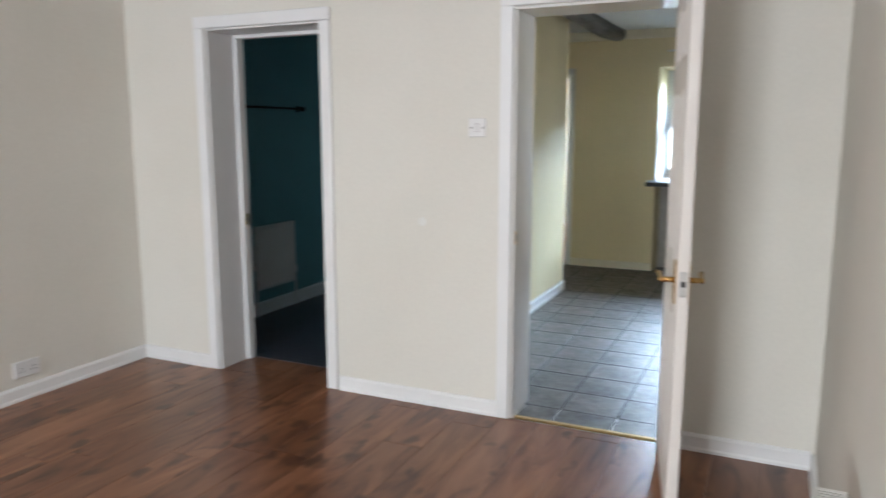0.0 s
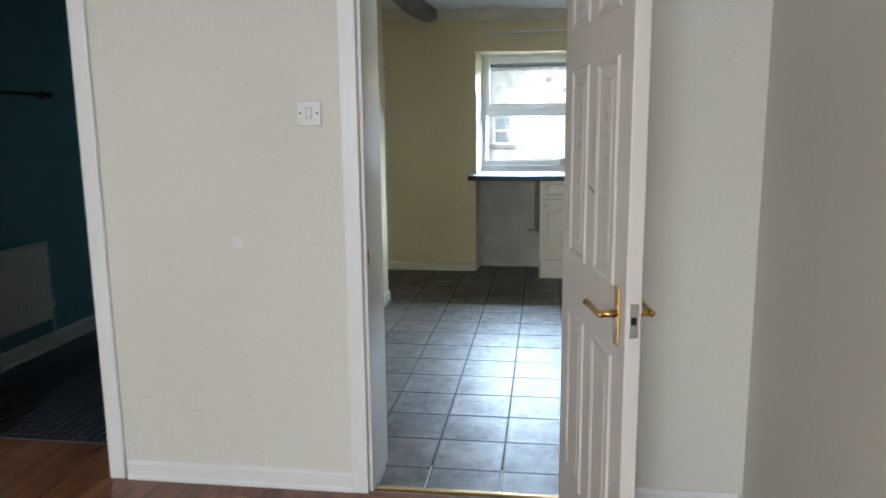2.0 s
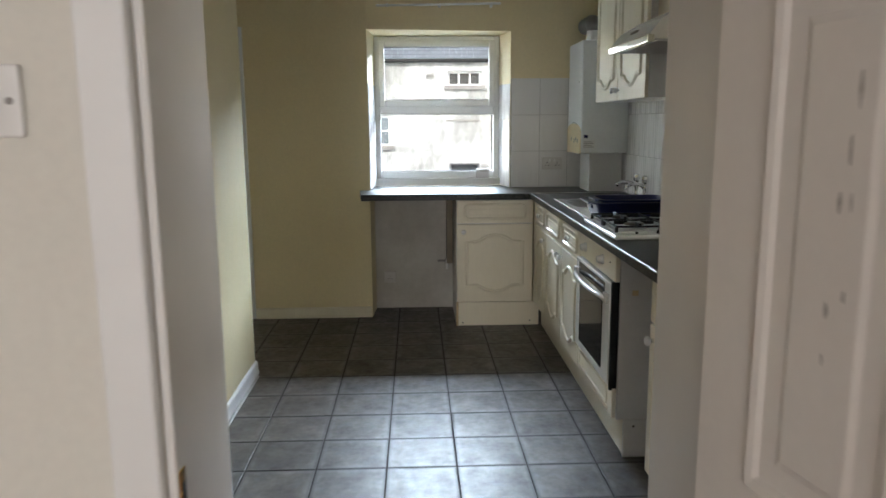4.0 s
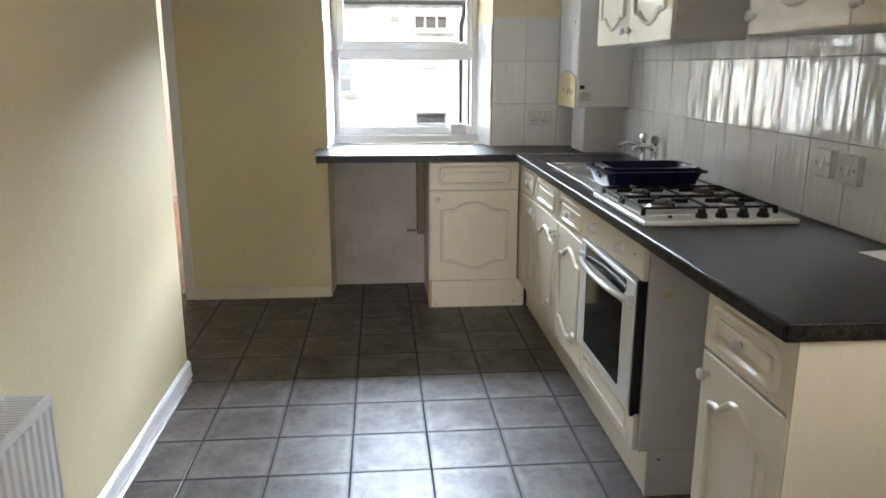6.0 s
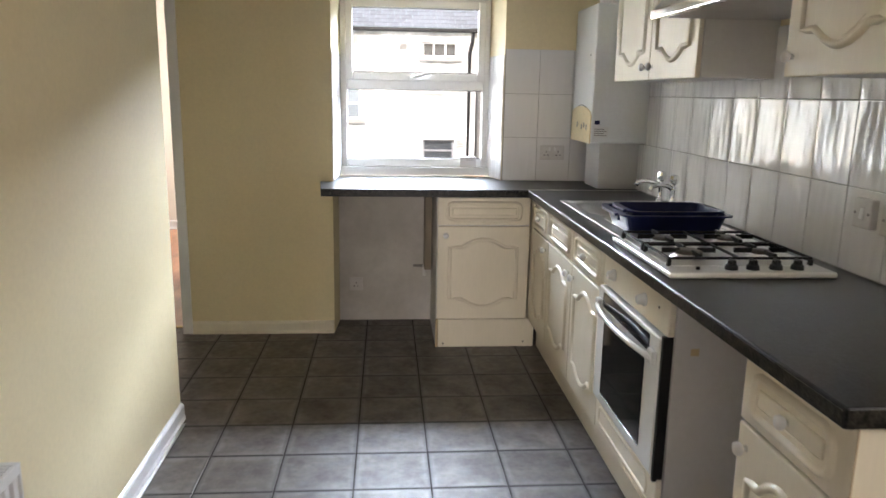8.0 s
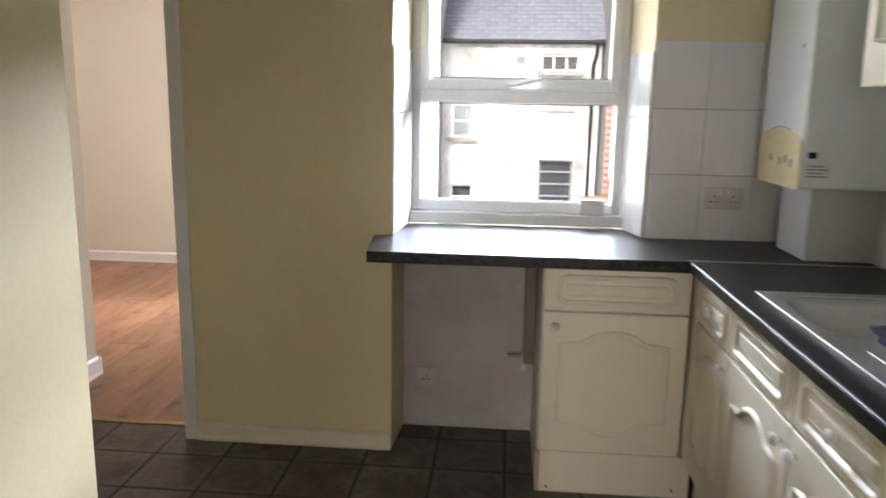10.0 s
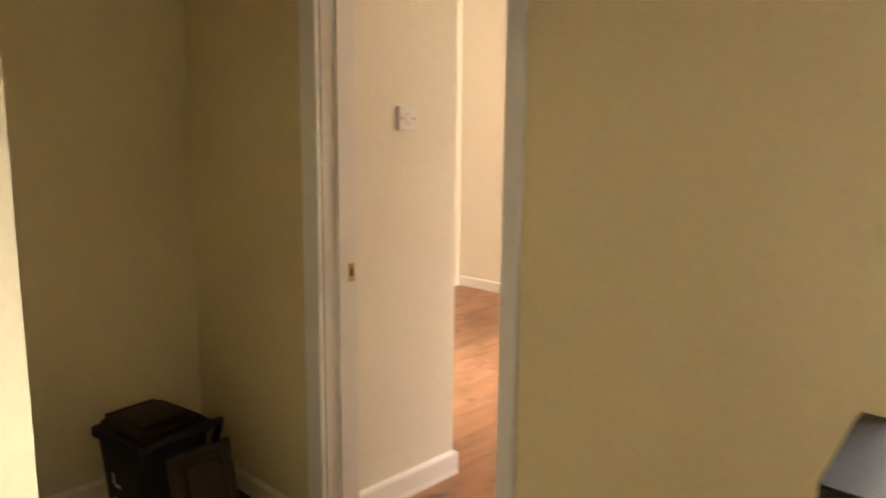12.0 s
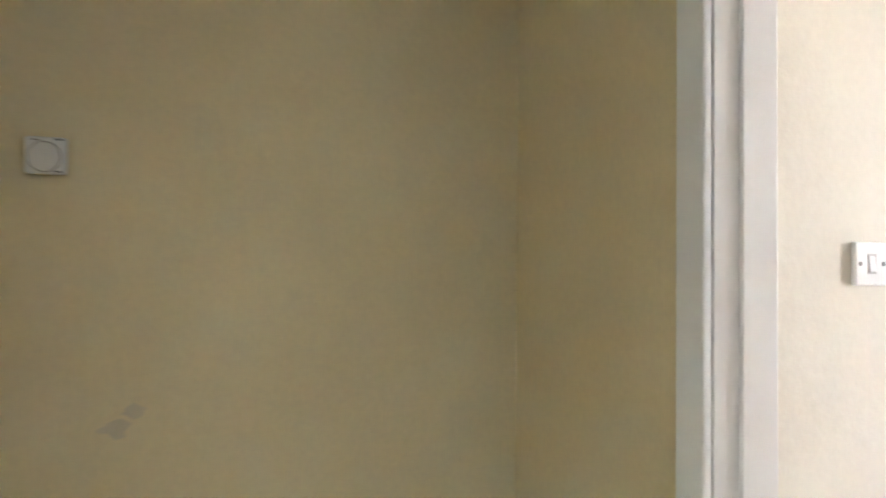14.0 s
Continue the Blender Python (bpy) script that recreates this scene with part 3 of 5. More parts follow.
architrave("architrave_kitchen", -1.055, -0.312, 1.944, WY, 0.062, 0.022, w_right=0.04)
lining("lining_kitchen", -1.055, -0.312, 1.944, WY - 0.001, 4.145, 0.014)
architrave("architrave_room", -2.672, -1.93, 1.945, EY, 0.066, 0.018, w_left=0.082, w_right=0.055)
lining("lining_room", -2.682, -1.92, 1.955, EY + 0.002, 8.228, 0.012, 8.15, 0.012)

bm = box(-1.04, -0.327, 3.914, 3.935, -0.012, 0.003, 0.002)
setting("threshold_kitchen", bm, DULL_BRASS, "brass threshold strip between laminate and vinyl", "threshold")
bm = box(-2.669, -1.933, 8.20, 8.235, -0.012, 0.006, 0.004)
setting("threshold_room", bm, DULL_BRASS, "brass threshold strip at the second doorway", "threshold")


# ---- living room things ----
def panel_door(w, h, t):
    """Six-panel moulded leaf in local axes: hinge at x=0, leaf along +x, faces at y=0 and y=t."""
    d = thing("door", "open white six-panel door, scuffed, with brass lever handles", "door")
    part("leaf", box(0, w, 0, t, 0.008, h, 0.003), DOOR, d)
    cols = [(0.105, 0.315), (0.415, 0.618)]
    rows = [(0.20, 0.762), (0.945, 1.532), (1.645, 1.83)]
    for (a, b) in cols:
        for (z0, z1) in rows:
            for y, s in ((0.0, 1), (t, -1)):
                bm = bmesh.new()
                steps = [(0.0, 0.0), (0.006, 0.006), (0.016, 0.004), (0.026, -0.0015), (0.045, -0.0015), (0.06, 0.003)]
                rings = []
                for inset, up in steps:
                    yy = y - s * up
                    rings.append([bm.verts.new(c) for c in ((a + inset, yy, z0 + inset), (b - inset, yy, z0 + inset), (b - inset, yy, z1 - inset), (a + inset, yy, z1 - inset))])
                for r0, r1 in zip(rings, rings[1:]):
                    for k in range(4):
                        bm.faces.new((r0[k], r0[(k + 1) % 4], r1[(k + 1) % 4], r1[k]))
                bm.faces.new(rings[-1])
                part("panel", bm, DOOR, d)
    # latch in the leading edge
    bm = box(w - 0.001, w + 0.002, t / 2 - 0.0125, t / 2 + 0.0125, 0.838, 0.925, 0.003)
    latch = part("latch_plate", bm, STEEL, d, "steel latch plate")
    part("latch_bolt", box(w + 0.001, w + 0.006, t / 2 - 0.007, t / 2 + 0.007, 0.872, 0.892, 0.002), BLACK, latch)
    for z in (0.85, 0.914):
        part("screw", cyl(bmesh.new(), (w + 0.001, t / 2, z), (w + 0.0035, t / 2, z), 0.004), STEEL, latch)
    for y, s in ((0, -1), (t, 1)):
        hp = part("handle_plate", box(w - 0.085, w - 0.045, y, y + s * 0.006, 0.802, 0.955, 0.003), BRASS, d, "brass handle plate")
        bm = cyl(bmesh.new(), (w - 0.065, y + s * 0.005, 0.885), (w - 0.065, y + s * 0.04, 0.885), 0.010)
        tube(bm, [(w - 0.056, y + s * 0.046, 0.884), (w - 0.085, y + s * 0.049, 0.884), (w - 0.125, y + s * 0.049, 0.887), (w - 0.162, y + s * 0.050, 0.889), (w - 0.178, y + s * 0.056, 0.890)], 0.0085, 10)
        part("lever", bm, BRASS, hp, "brass lever", True)
    for z in (0.25, 1.72):
        part("hinge", cyl(bmesh.new(), (-0.003, t + 0.003, z - 0.04), (-0.003, t + 0.003, z + 0.04), 0.006), STEEL, d)
    # scuffs and rubbed marks on the visible face
    rng = random.Random(5)
    for x, z0, z1, k in ((0.225, 1.30, 1.47, 4), (0.225, 1.08, 1.24, 3), (0.515, 1.33, 1.48, 4), (0.515, 1.10, 1.27, 4)):
        for i in range(k):
            z = rng.uniform(z0, z1)
            ww, hh = rng.uniform(0.001, 0.003), rng.uniform(0.012, 0.05)
            xx = x + rng.uniform(-0.012, 0.012)
            pts = [(xx + ww * math.cos(q) * rng.uniform(0.6, 1.2), z + hh / 2 * math.sin(q) * rng.uniform(0.7, 1.2)) for q in (0, 1.05, 2.1, 3.14, 4.2, 5.2)]
            b2 = bmesh.new()
            f = b2.faces.new([b2.verts.new((px, -0.0005 - 0.0028, pz)) for px, pz in pts])
            r = bmesh.ops.extrude_face_region(b2, geom=[f])
            for v in [g for g in r["geom"] if isinstance(g, bmesh.types.BMVert)]:
                v.co.y += 0.0012
            part("scuff_mark", b2, SCUFF, d)
    b2 = bmesh.new()
    f = b2.faces.new([b2.verts.new((px, -0.0006, pz)) for px, pz in ((0.325, 1.185), (0.36, 1.183), (0.40, 1.172), (0.402, 1.164), (0.37, 1.170), (0.335, 1.179))])
    r = bmesh.ops.extrude_face_region(b2, geom=[f])
    for v in [g for g in r["geom"] if isinstance(g, bmesh.types.BMVert)]:
        v.co.y += 0.0012
    part("scuff_mark", b2, SCUFF, d)
    return d


kd = panel_door(0.725, 1.925, 0.04)
kd.matrix_world = pose(-0.351, 3.882, 0, 0, 0, math.degrees(math.atan2(-0.705, 0.135)))


def wall_switch(name, label, m, w=0.086, screws=True, depth=0.011, rockers=1, material=None):
    s = thing(name, label, "light switch", m)
    part("plate", box(-w / 2, w / 2, -depth, 0, -0.043, 0.043, 0.004, 3), material or PLASTIC, s)
    for i in range(rockers):
        cx = (i - (rockers - 1) / 2) * 0.03
        part("rocker_frame", box(cx - 0.0115, cx + 0.0115, -depth - 0.0008, -depth + 0.001, -0.02, 0.02, 0.0005), PLASTIC_GREY, s)
        bm = box(cx - 0.0085, cx + 0.0085, -depth - 0.004, -depth + 0.001, -0.017, 0.017, 0.002)
        for v in bm.verts:
            if v.co.z > 0 and v.co.y < -depth - 0.001:
                v.co.y += 0.003
        part("rocker", bm, PLASTIC, s)
    if screws:
        for x in (-0.03, 0.03):
            part("screw", cyl(bmesh.new(), (x, -depth + 0.001, 0), (x, -depth - 0.0012, 0), 0.0046, seg=12), FLUE, s)
    return s


def wall_socket(name, label, m, gangs=2, switched=True, material=None, depth=0.011):
    w = 0.147 if gangs == 2 else 0.086
    s = thing(name, label, "socket", m)
    part("plate", box(-w / 2, w / 2, -depth, 0, -0.043, 0.043, 0.004, 3), material or PLASTIC, s)
    for g in range(gangs):
        cx = (g - (gangs - 1) / 2) * 0.072
        for dx, dz, ww, hh in ((0, 0.006, 0.005, 0.009), (-0.011, -0.014, 0.008, 0.005), (0.011, -0.014, 0.008, 0.005)):
            part("pin_hole", box(cx + dx - ww / 2, cx + dx + ww / 2, -depth - 0.0006, -depth + 0.002, dz - hh / 2, dz + hh / 2), BLACK, s)
        if switched:
            part("rocker", box(cx - 0.006 + (0.02 if g == 0 else -0.02), cx + 0.006 + (0.02 if g == 0 else -0.02), -depth - 0.004, -depth + 0.001, 0.012, 0.032, 0.002), PLASTIC, s)
    for x in ((-0.06, 0.06) if gangs == 2 else (-0.03, 0.03)):
        part("screw", cyl(bmesh.new(), (x, -depth + 0.001, 0), (x, -depth - 0.001, 0), 0.004, seg=12), PLASTIC_GREY, s)
    return s


wall_switch("light_switch", "white plastic one-gang light switch on the cream wall", face(-1.231, WY, 1.407))
wall_socket("wall_socket", "white double socket low on the cream side wall", face(-3.455, 3.085, 0.165, 90))

bm = lathe(bmesh.new(), [(0.022, 0), (0.02, 0.0012), (0.012, 0.002)], pose(-1.524, WY, 0.947, 90), 14)
fp = part("filler_patch", bm, FILLER, None, "small round white filler patch on the cream wall")
tagged(fp, "", "filler patch")


def radiator(length, height, depth, m, label, valve_left=True, fl=0.033):
    """Double panel radiator: local x along it, front at -y, back at y=0."""
    r = thing("radiator", label, "radiator", m)
    f = -depth
    n = max(4, int(length / fl))
    for y0, y1, nm in ((f, f + 0.016, "front_panel"), (-0.05, -0.035, "back_panel")):
        bm = bmesh.new()
        pts = [(0.0, y0 + 0.008)]
        for i in range(n):
            x = 0.012 + (length - 0.024) * i / n
            st = (length - 0.024) / n
            pts += [(x + st * 0.12, y0 + 0.009), (x + st * 0.25, y0), (x + st * 0.75, y0), (x + st * 0.88, y0 + 0.009)]
        pts += [(length, y0 + 0.008), (length, y1), (0, y1)]
        prism(bm, pts, 0.02, height - 0.025)
        bx(bm, 0, length, y0 + 0.002, y1, height - 0.026, height - 0.004, 0.003)
        bx(bm, 0, length, y0 + 0.002, y1, 0.0, 0.021, 0.003)
        part(nm, bm, RAD, r)
    for x0, x1 in ((-0.001, 0.004), (length - 0.004, length + 0.001)):
        part("side_panel", box(x0, x1, f + 0.001, -0.03, 0.005, height, 0.001), RAD, r)
    bm = bmesh.new()
    for y in (f + 0.004, -0.037):
        bx(bm, 0.004, length - 0.004, y - 0.004, y + 0.004, height - 0.006, height + 0.002, 0.001)
    part("grille_rail", bm, RAD, r)
    k = int(length / 0.0125)
    bars = bmesh.new()
    for i in range(k):
        x = 0.008 + (length - 0.016) * i / (k - 1)
        bx(bars, x - 0.0035, x + 0.0035, f + 0.006, -0.038, height - 0.007, height - 0.001)
    part("top_grille", bars, RAD, r, "slotted top grille")
    for x in (0.03, length - 0.03):
        part("bracket", box(x - 0.015, x + 0.015, -0.036, 0, height * 0.3, height * 0.7, 0.002), RAD, r)
    vx = -0.03 if valve_left else length + 0.03
    bm = cyl(bmesh.new(), (vx, f + 0.03, 0.02), (vx, f + 0.03, 0.06), 0.013)
    cyl(bm, (vx, f + 0.03, 0.03), (0.005 if valve_left else length - 0.005, f + 0.03, 0.03), 0.009)
    part("valve", bm, CHROME, r, "chrome radiator valve")
    bm = lathe(bmesh.new(), [(0.016, 0.06), (0.019, 0.075), (0.018, 0.11), (0.012, 0.118)], Matrix.Translation((vx, f + 0.03, 0)), 14)
    part("valve_cap", bm, PLASTIC, r)
    return r


def leg_pipe(r, x, y, z):
    part("pipe", cyl(bmesh.new(), (x, y, -z), (x, y, 0.03), 0.0075), RAD, r)


lr = radiator(1.05, 0.52, 0.097, pose(0.285, 2.335, 0.11, 0, 0, -90), "white panel radiator with slotted top grille on the side wall")
leg_pipe(lr, -0.03, -0.067, 0.11)
leg_pipe(lr, 1.045, -0.067, 0.11)

# ---- bathroom things ----
br = radiator(0.46, 0.48, 0.06, pose(-3.47, 4.94, 0.205, 0, 0, 90), "white ribbed radiator on the teal bathroom wall", False)
leg_pipe(br, 0.49, -0.03, 0.205)
leg_pipe(br, 0.01, -0.03, 0.205)
tr = thing("towel_rail", "dark metal towel rail on the teal bathroom wall", "towel rail", face(-3.47, 4.86, 1.562, 90))
part("bar", cyl(bmesh.new(), (0, -0.055, 0), (0.70, -0.055, 0), 0.009), BLACK, tr)
for x in (0.0, 0.70):
    bm = cyl(bmesh.new(), (x, 0, 0), (x, -0.012, 0), 0.026)
    cyl(bm, (x, -0.01, 0), (x, -0.06, 0), 0.011)
    lathe(bm, [(0.012, -0.03), (0.02, -0.01), (0.02, 0.01), (0.008, 0.032)], Matrix.Translation((x, -0.055, 0)) @ pose(0, 0, 0, 0, 90, 0), 12)
    part("post", bm, BLACK, tr)
sk = thing("strike_plate", "small brass strike plate in the bathroom door frame", "strike plate")
part("plate", box(-2.8225, -2.8195, 4.118, 4.142, 0.83, 0.90, 0.001), BRASS, sk)
part("slot", box(-2.8198, -2.8188, 4.124, 4.136, 0.85, 0.88), BLACK, sk)
sk = thing("strike_plate", "small brass strike plate in the kitchen door frame", "strike plate")
part("plate", box(-1.0408, -1.0378, 3.888, 3.908, 0.86, 0.925, 0.001), BRASS, sk)
part("slot", box(-1.0382, -1.0372, 3.893, 3.904, 0.878, 0.908), BLACK, sk)
sk = thing("strike_plate", "small brass strike plate in the second doorway", "strike plate")
part("plate", box(-2.6595, -2.6565, 8.188, 8.212, 0.895, 0.955, 0.001), BRASS, sk)
part("slot", box(-2.6568, -2.6558, 8.194, 8.206, 0.912, 0.938), BLACK, sk)

# ---- kitchen units ----
XF = 0.067


def knob(parent, x, z):
    bm = lathe(bmesh.new(), [(0.0085, 0), (0.006, 0.006), (0.006, 0.011)], Matrix.Translation((x, -0.020, z)) @ pose(0, 0, 0, 90), 14)
    k = part("knob", bm, CHROME, parent, "white ceramic knob on a chrome collar", True)
    bm = lathe(bmesh.new(), [(0.007, 0.010), (0.013, 0.014), (0.016, 0.020), (0.0145, 0.027), (0.007, 0.0315)], Matrix.Translation((x, -0.018, z)) @ pose(0, 0, 0, 90), 16)
    part("knob_head", bm, PLASTIC, k, "", True)


def arch_outline(x0, x1, z0, z1, rise, top=True, bottom=True):
    """A door panel outline with bracket-shaped waves at its head and foot."""
    w = x1 - x0
    pts = []

    def wave(u):
        if u < 0.2 or u > 0.8:
            return 0.0
        q = (u - 0.2) / 0.6
        s = math.sin(math.pi * q)
        return s ** 0.75

    us = [0, 0.1, 0.18, 0.24, 0.3, 0.36, 0.43, 0.5, 0.57, 0.64, 0.7, 0.76, 0.82, 0.9, 1]
    for u in us:
        pts.append((x0 + w * u, z0 - (rise * wave(u) if bottom else 0)))
    for u in us[::-1]:
        pts.append((x0 + w * u, z1 + (rise * wave(u) if top else 0)))
    return pts


def round_outline(x0, x1, z0, z1, c):
    return [(x0 + c, z0), (x1 - c, z0), (x1 - c * 0.3, z0 + c * 0.3), (x1, z0 + c), (x1, z1 - c), (x1 - c * 0.3, z1 - c * 0.3), (x1 - c, z1), (x0 + c, z1), (x0 + c * 0.3, z1 - c * 0.3), (x0, z1 - c), (x0, z0 + c), (x0 + c * 0.3, z0 + c * 0.3)]


def door_front(parent, x0, x1, z0, z1, knob_at=None, top=True, bottom=True, name="door"):
    d = part(name, box(x0 + 0.002, x1 - 0.002, -0.018, 0, z0 + 0.002, z1 - 0.002, 0.005, 3), IVORY, parent)
    w = x1 - x0
    mg = min(0.07, w * 0.17)
    rise = min(0.045, w * 0.11)
    o = arch_outline(x0 + mg, x1 - mg, z0 + 0.075 + (rise if bottom else 0), z1 - 0.075 - (rise if top else 0), rise, top, bottom)
    part("moulding", bead(bmesh.new(), o, 0.022, 0.011, -0.0178), IVORY, d, "", True)
    cx, cz = (x0 + x1) / 2, (z0 + z1) / 2
    o2 = [(cx + (px - cx) * (1 - 0.032 / (w / 2 - mg)), cz + (pz - cz) * 0.93) for px, pz in o]
    bm = bmesh.new()
    bm.faces.new([bm.verts.new((px, -0.0195, pz)) for px, pz in o2])
    r = bmesh.ops.extrude_face_region(bm, geom=bm.faces[:])
    for v in [g for g in r["geom"] if isinstance(g, bmesh.types.BMVert)]:
        v.co.y += 0.003
    part("raised_field", bm, IVORY, d)
    if knob_at:
        knob(d, *knob_at)
    return d


def drawer_front(parent, x0, x1, z0, z1, has_knob=True):
    d = part("drawer_front", box(x0 + 0.002, x1 - 0.002, -0.018, 0, z0 + 0.002, z1 - 0.002, 0.005, 3), IVORY, parent)
    mx = min(0.055, (x1 - x0) * 0.13)
    o = round_outline(x0 + mx, x1 - mx, z0 + 0.032, z1 - 0.032, 0.026)
    part("moulding", bead(bmesh.new(), o, 0.020, 0.011, -0.0178), IVORY, d, "", True)
    part("raised_field", box(x0 + mx + 0.024, x1 - mx - 0.024, -0.0235, -0.0165, z0 + 0.058, z1 - 0.058, 0.006, 3), IVORY, d)
    if has_knob:
        knob(d, (x0 + x1) / 2, (z0 + z1) / 2)
    return d


def base_unit(label, m, w, depth=0.55, drawer=True, knob_side=1, drawer_knob=True, door_knob=True, zd=0.705, top=0.862, body_top=0.868):
    u = thing("base_cabinet", label, "kitchen cabinet", m, "ivory kitchen base units")
    part("body", box(0.001, w - 0.001, 0.001, depth, 0.165, body_top, 0.001), CARCASS, u, "white melamine carcass")
    drawer_front(u, 0, w, zd, top, drawer_knob)
    kx = w - 0.045 if knob_side > 0 else 0.045
    door_front(u, 0, w, 0.165, zd - 0.003, (kx, zd - 0.055) if door_knob else None)
    return u


# run along the side wall, fronts towards the room
base_unit("ivory base unit with wavy moulded door and white knobs", pose(XF + 0.018, 7.765, 0, 0, 0, -90), 0.391, knob_side=1)
base_unit("ivory base unit with a dummy drawer front above its door", pose(XF + 0.018, 7.374, 0, 0, 0, -90), 0.478, knob_side=1, drawer_knob=False, body_top=0.77)
base_unit("ivory base unit with drawer beside the oven", pose(XF + 0.018, 6.896, 0, 0, 0, -90), 0.461, knob_side=-1)
near = base_unit("narrow ivory base unit at the end of the worktop", pose(XF + 0.018, 5.355, 0, 0, 0, -90), 0.39, depth=0.57, knob_side=-1)
part("end_panel", box(0.385, 0.398, -0.018, 0.57, 0.0, 0.868, 0.001), IVORY, near, "ivory end panel")
part("edge_line", box(0.3975, 0.3995, -0.0185, -0.0165, 0.165, 0.868), IVORY_EDGE, near)
part("plinth", box(0.0, 0.384, 0.045, 0.058, 0, 0.163), IVORY, near)
corner = thing("corner_post", "ivory filler post in the corner between the two cabinet runs", "filler panel")
part("post", box(XF, XF + 0.055, 7.767, 7.85, 0.165, 0.868, 0.002), IVORY, corner)

# unit below the window
cabA = base_unit("ivory base unit with drawer under the window worktop", face(-0.455, 7.83, 0), 0.515, depth=0.50, knob_side=-1, drawer_knob=False)
part("plinth", box(0.012, 0.56, -0.012, 0.003, 0.0, 0.163, 0.002), IVORY, cabA, "ivory plinth")
part("side_panel", box(-0.002, 0.0008, 0.0, 0.50, 0.0, 0.868), CARCASS, cabA)
part("edge_line", box(-0.004, 0.011, -0.0125, 0.003, 0.0, 0.163), IVORY_EDGE, cabA)
for x, z in ((0.04, 0.02), (0.5, 0.03)):
    part("screw", cyl(bmesh.new(), (x, -0.011, z), (x, -0.0135, z), 0.005, seg=10), BURNER, cabA)
pl = thing("plinth_board", "ivory plinth board below the kitchen units", "plinth")
part("board", box(0.124, 0.139, 5.80, 7.826, 0.0, 0.164, 0.002), IVORY, pl)
for y in (5.95, 6.5, 7.2, 7.7):
    part("screw", cyl(bmesh.new(), (0.1245, y, 0.11), (0.122, y, 0.11), 0.005, seg=10), BURNER, pl)

# oven in its housing
ov = thing("built_in_oven", "white built-in electric oven in an ivory housing", "oven", pose(XF + 0.018, 6.435, 0, 0, 0, -90), "")
W = 0.643
part("housing_side", box(W - 0.018, W, 0.003, 0.56, 0.165, 0.868, 0.001), CARCASS, ov, "white housing side panel")
part("housing_side", box(0.0, 0.018, 0.003, 0.56, 0.165, 0.868, 0.001), CARCASS, ov)
part("housing_foot", box(W - 0.018, W, 0.035, 0.56, 0.0, 0.163, 0.001), CARCASS, ov)
part("oven_body", box(0.02, W - 0.02, 0.002, 0.52, 0.30, 0.86), BLACK, ov)
fa = part("control_panel", box(0.004, W - 0.004, -0.02, 0.001, 0.742, 0.862, 0.004), IVORY, ov)
for x in (0.13, 0.44):
    bm = lathe(bmesh.new(), [(0.021, 0), (0.021, 0.006), (0.017, 0.009), (0.015, 0.024), (0.012, 0.027)], Matrix.Translation((x, -0.02, 0.80)) @ pose(0, 0, 0, 90), 20)
    kk = part("dial", bm, ENAMEL, fa, "round cream dial", True)
    part("pointer", box(x - 0.002, x + 0.002, -0.048, -0.046, 0.80, 0.813), PLASTIC_GREY, kk)
part("indicator", cyl(bmesh.new(), (0.56, -0.019, 0.81), (0.56, -0.022, 0.81), 0.004), BLACK, fa)
od = part("oven_door", box(0.006, W - 0.022, -0.035, -0.002, 0.305, 0.735, 0.006, 3), ENAMEL, ov, "white oven door with dark glass")
part("door_glass", box(0.10, W - 0.13, -0.0375, -0.034, 0.345, 0.635, 0.004), OVEN_GLASS, od, "dark oven glass")
part("vent_gap", box(0.07, W - 0.10, -0.0362, -0.0335, 0.668, 0.722, 0.003), OVEN_GLASS, od)
bm = bmesh.new()
tube(bm, [(0.03 + (W - 0.085) * i / 16, -0.042 - 0.03 * math.sin(math.pi * i / 16) ** 0.6, 0.665) for i in range(17)], 0.0095, 10)
part("handle", bm, ENAMEL, od, "white bowed bar handle", True)
for x in (0.035, W - 0.06):
    part("handle_mount", box(x - 0.022, x + 0.022, -0.05, -0.033, 0.645, 0.69, 0.006), ENAMEL, od)
part("door_seal", box(W - 0.021, W - 0.006, -0.03, 0.0, 0.29, 0.742, 0.001), BLACK, ov, "black edge of the oven cavity")
dr = part("oven_drawer", box(0.004, W - 0.004, -0.018, 0.001, 0.170, 0.298, 0.004), IVORY, ov, "ivory panel below the oven")
part("moulding", bead(bmesh.new(), round_outline(0.05, W - 0.08, 0.205, 0.27, 0.02), 0.016, 0.005, -0.0178), IVORY, dr, "", True)
for i in range(5):
    part("vent_slat", box(W - 0.30, W - 0.06, -0.021, -0.016, 0.178 + i * 0.0052, 0.1812 + i * 0.0052), IVORY_EDGE if i % 2 else IVORY, dr)
part("tape_mark", box(W - 0.0003, W + 0.0008, 0.05, 0.075, 0.688, 0.71), TAPE, ov, "scrap of yellowed tape")
part("screw", cyl(bmesh.new(), (W, 0.075, 0.135), (W + 0.002, 0.075, 0.135), 0.005, seg=10), BURNER, ov)

# worktops
wt = thing("worktop", "black speckled laminate worktop along the side wall", "worktop")
bm = box(0.03, 0.655, 4.945, 7.762, 0.870, 0.910, 0.007, 3)
for at, axis in ((0.135, 0), (0.585, 0), (6.89, 1), (7.295, 1)):
    co, no = Vector((0, 0, 0)), Vector((0, 0, 0))
    co[axis], no[axis] = at, 1
    bmesh.ops.bisect_plane(bm, geom=bm.verts[:] + bm.edges[:] + bm.faces[:], plane_co=co, plane_no=no)
hole = [f for f in bm.faces if 0.135 < f.calc_center_median().x < 0.585 and 6.89 < f.calc_center_median().y < 7.295]
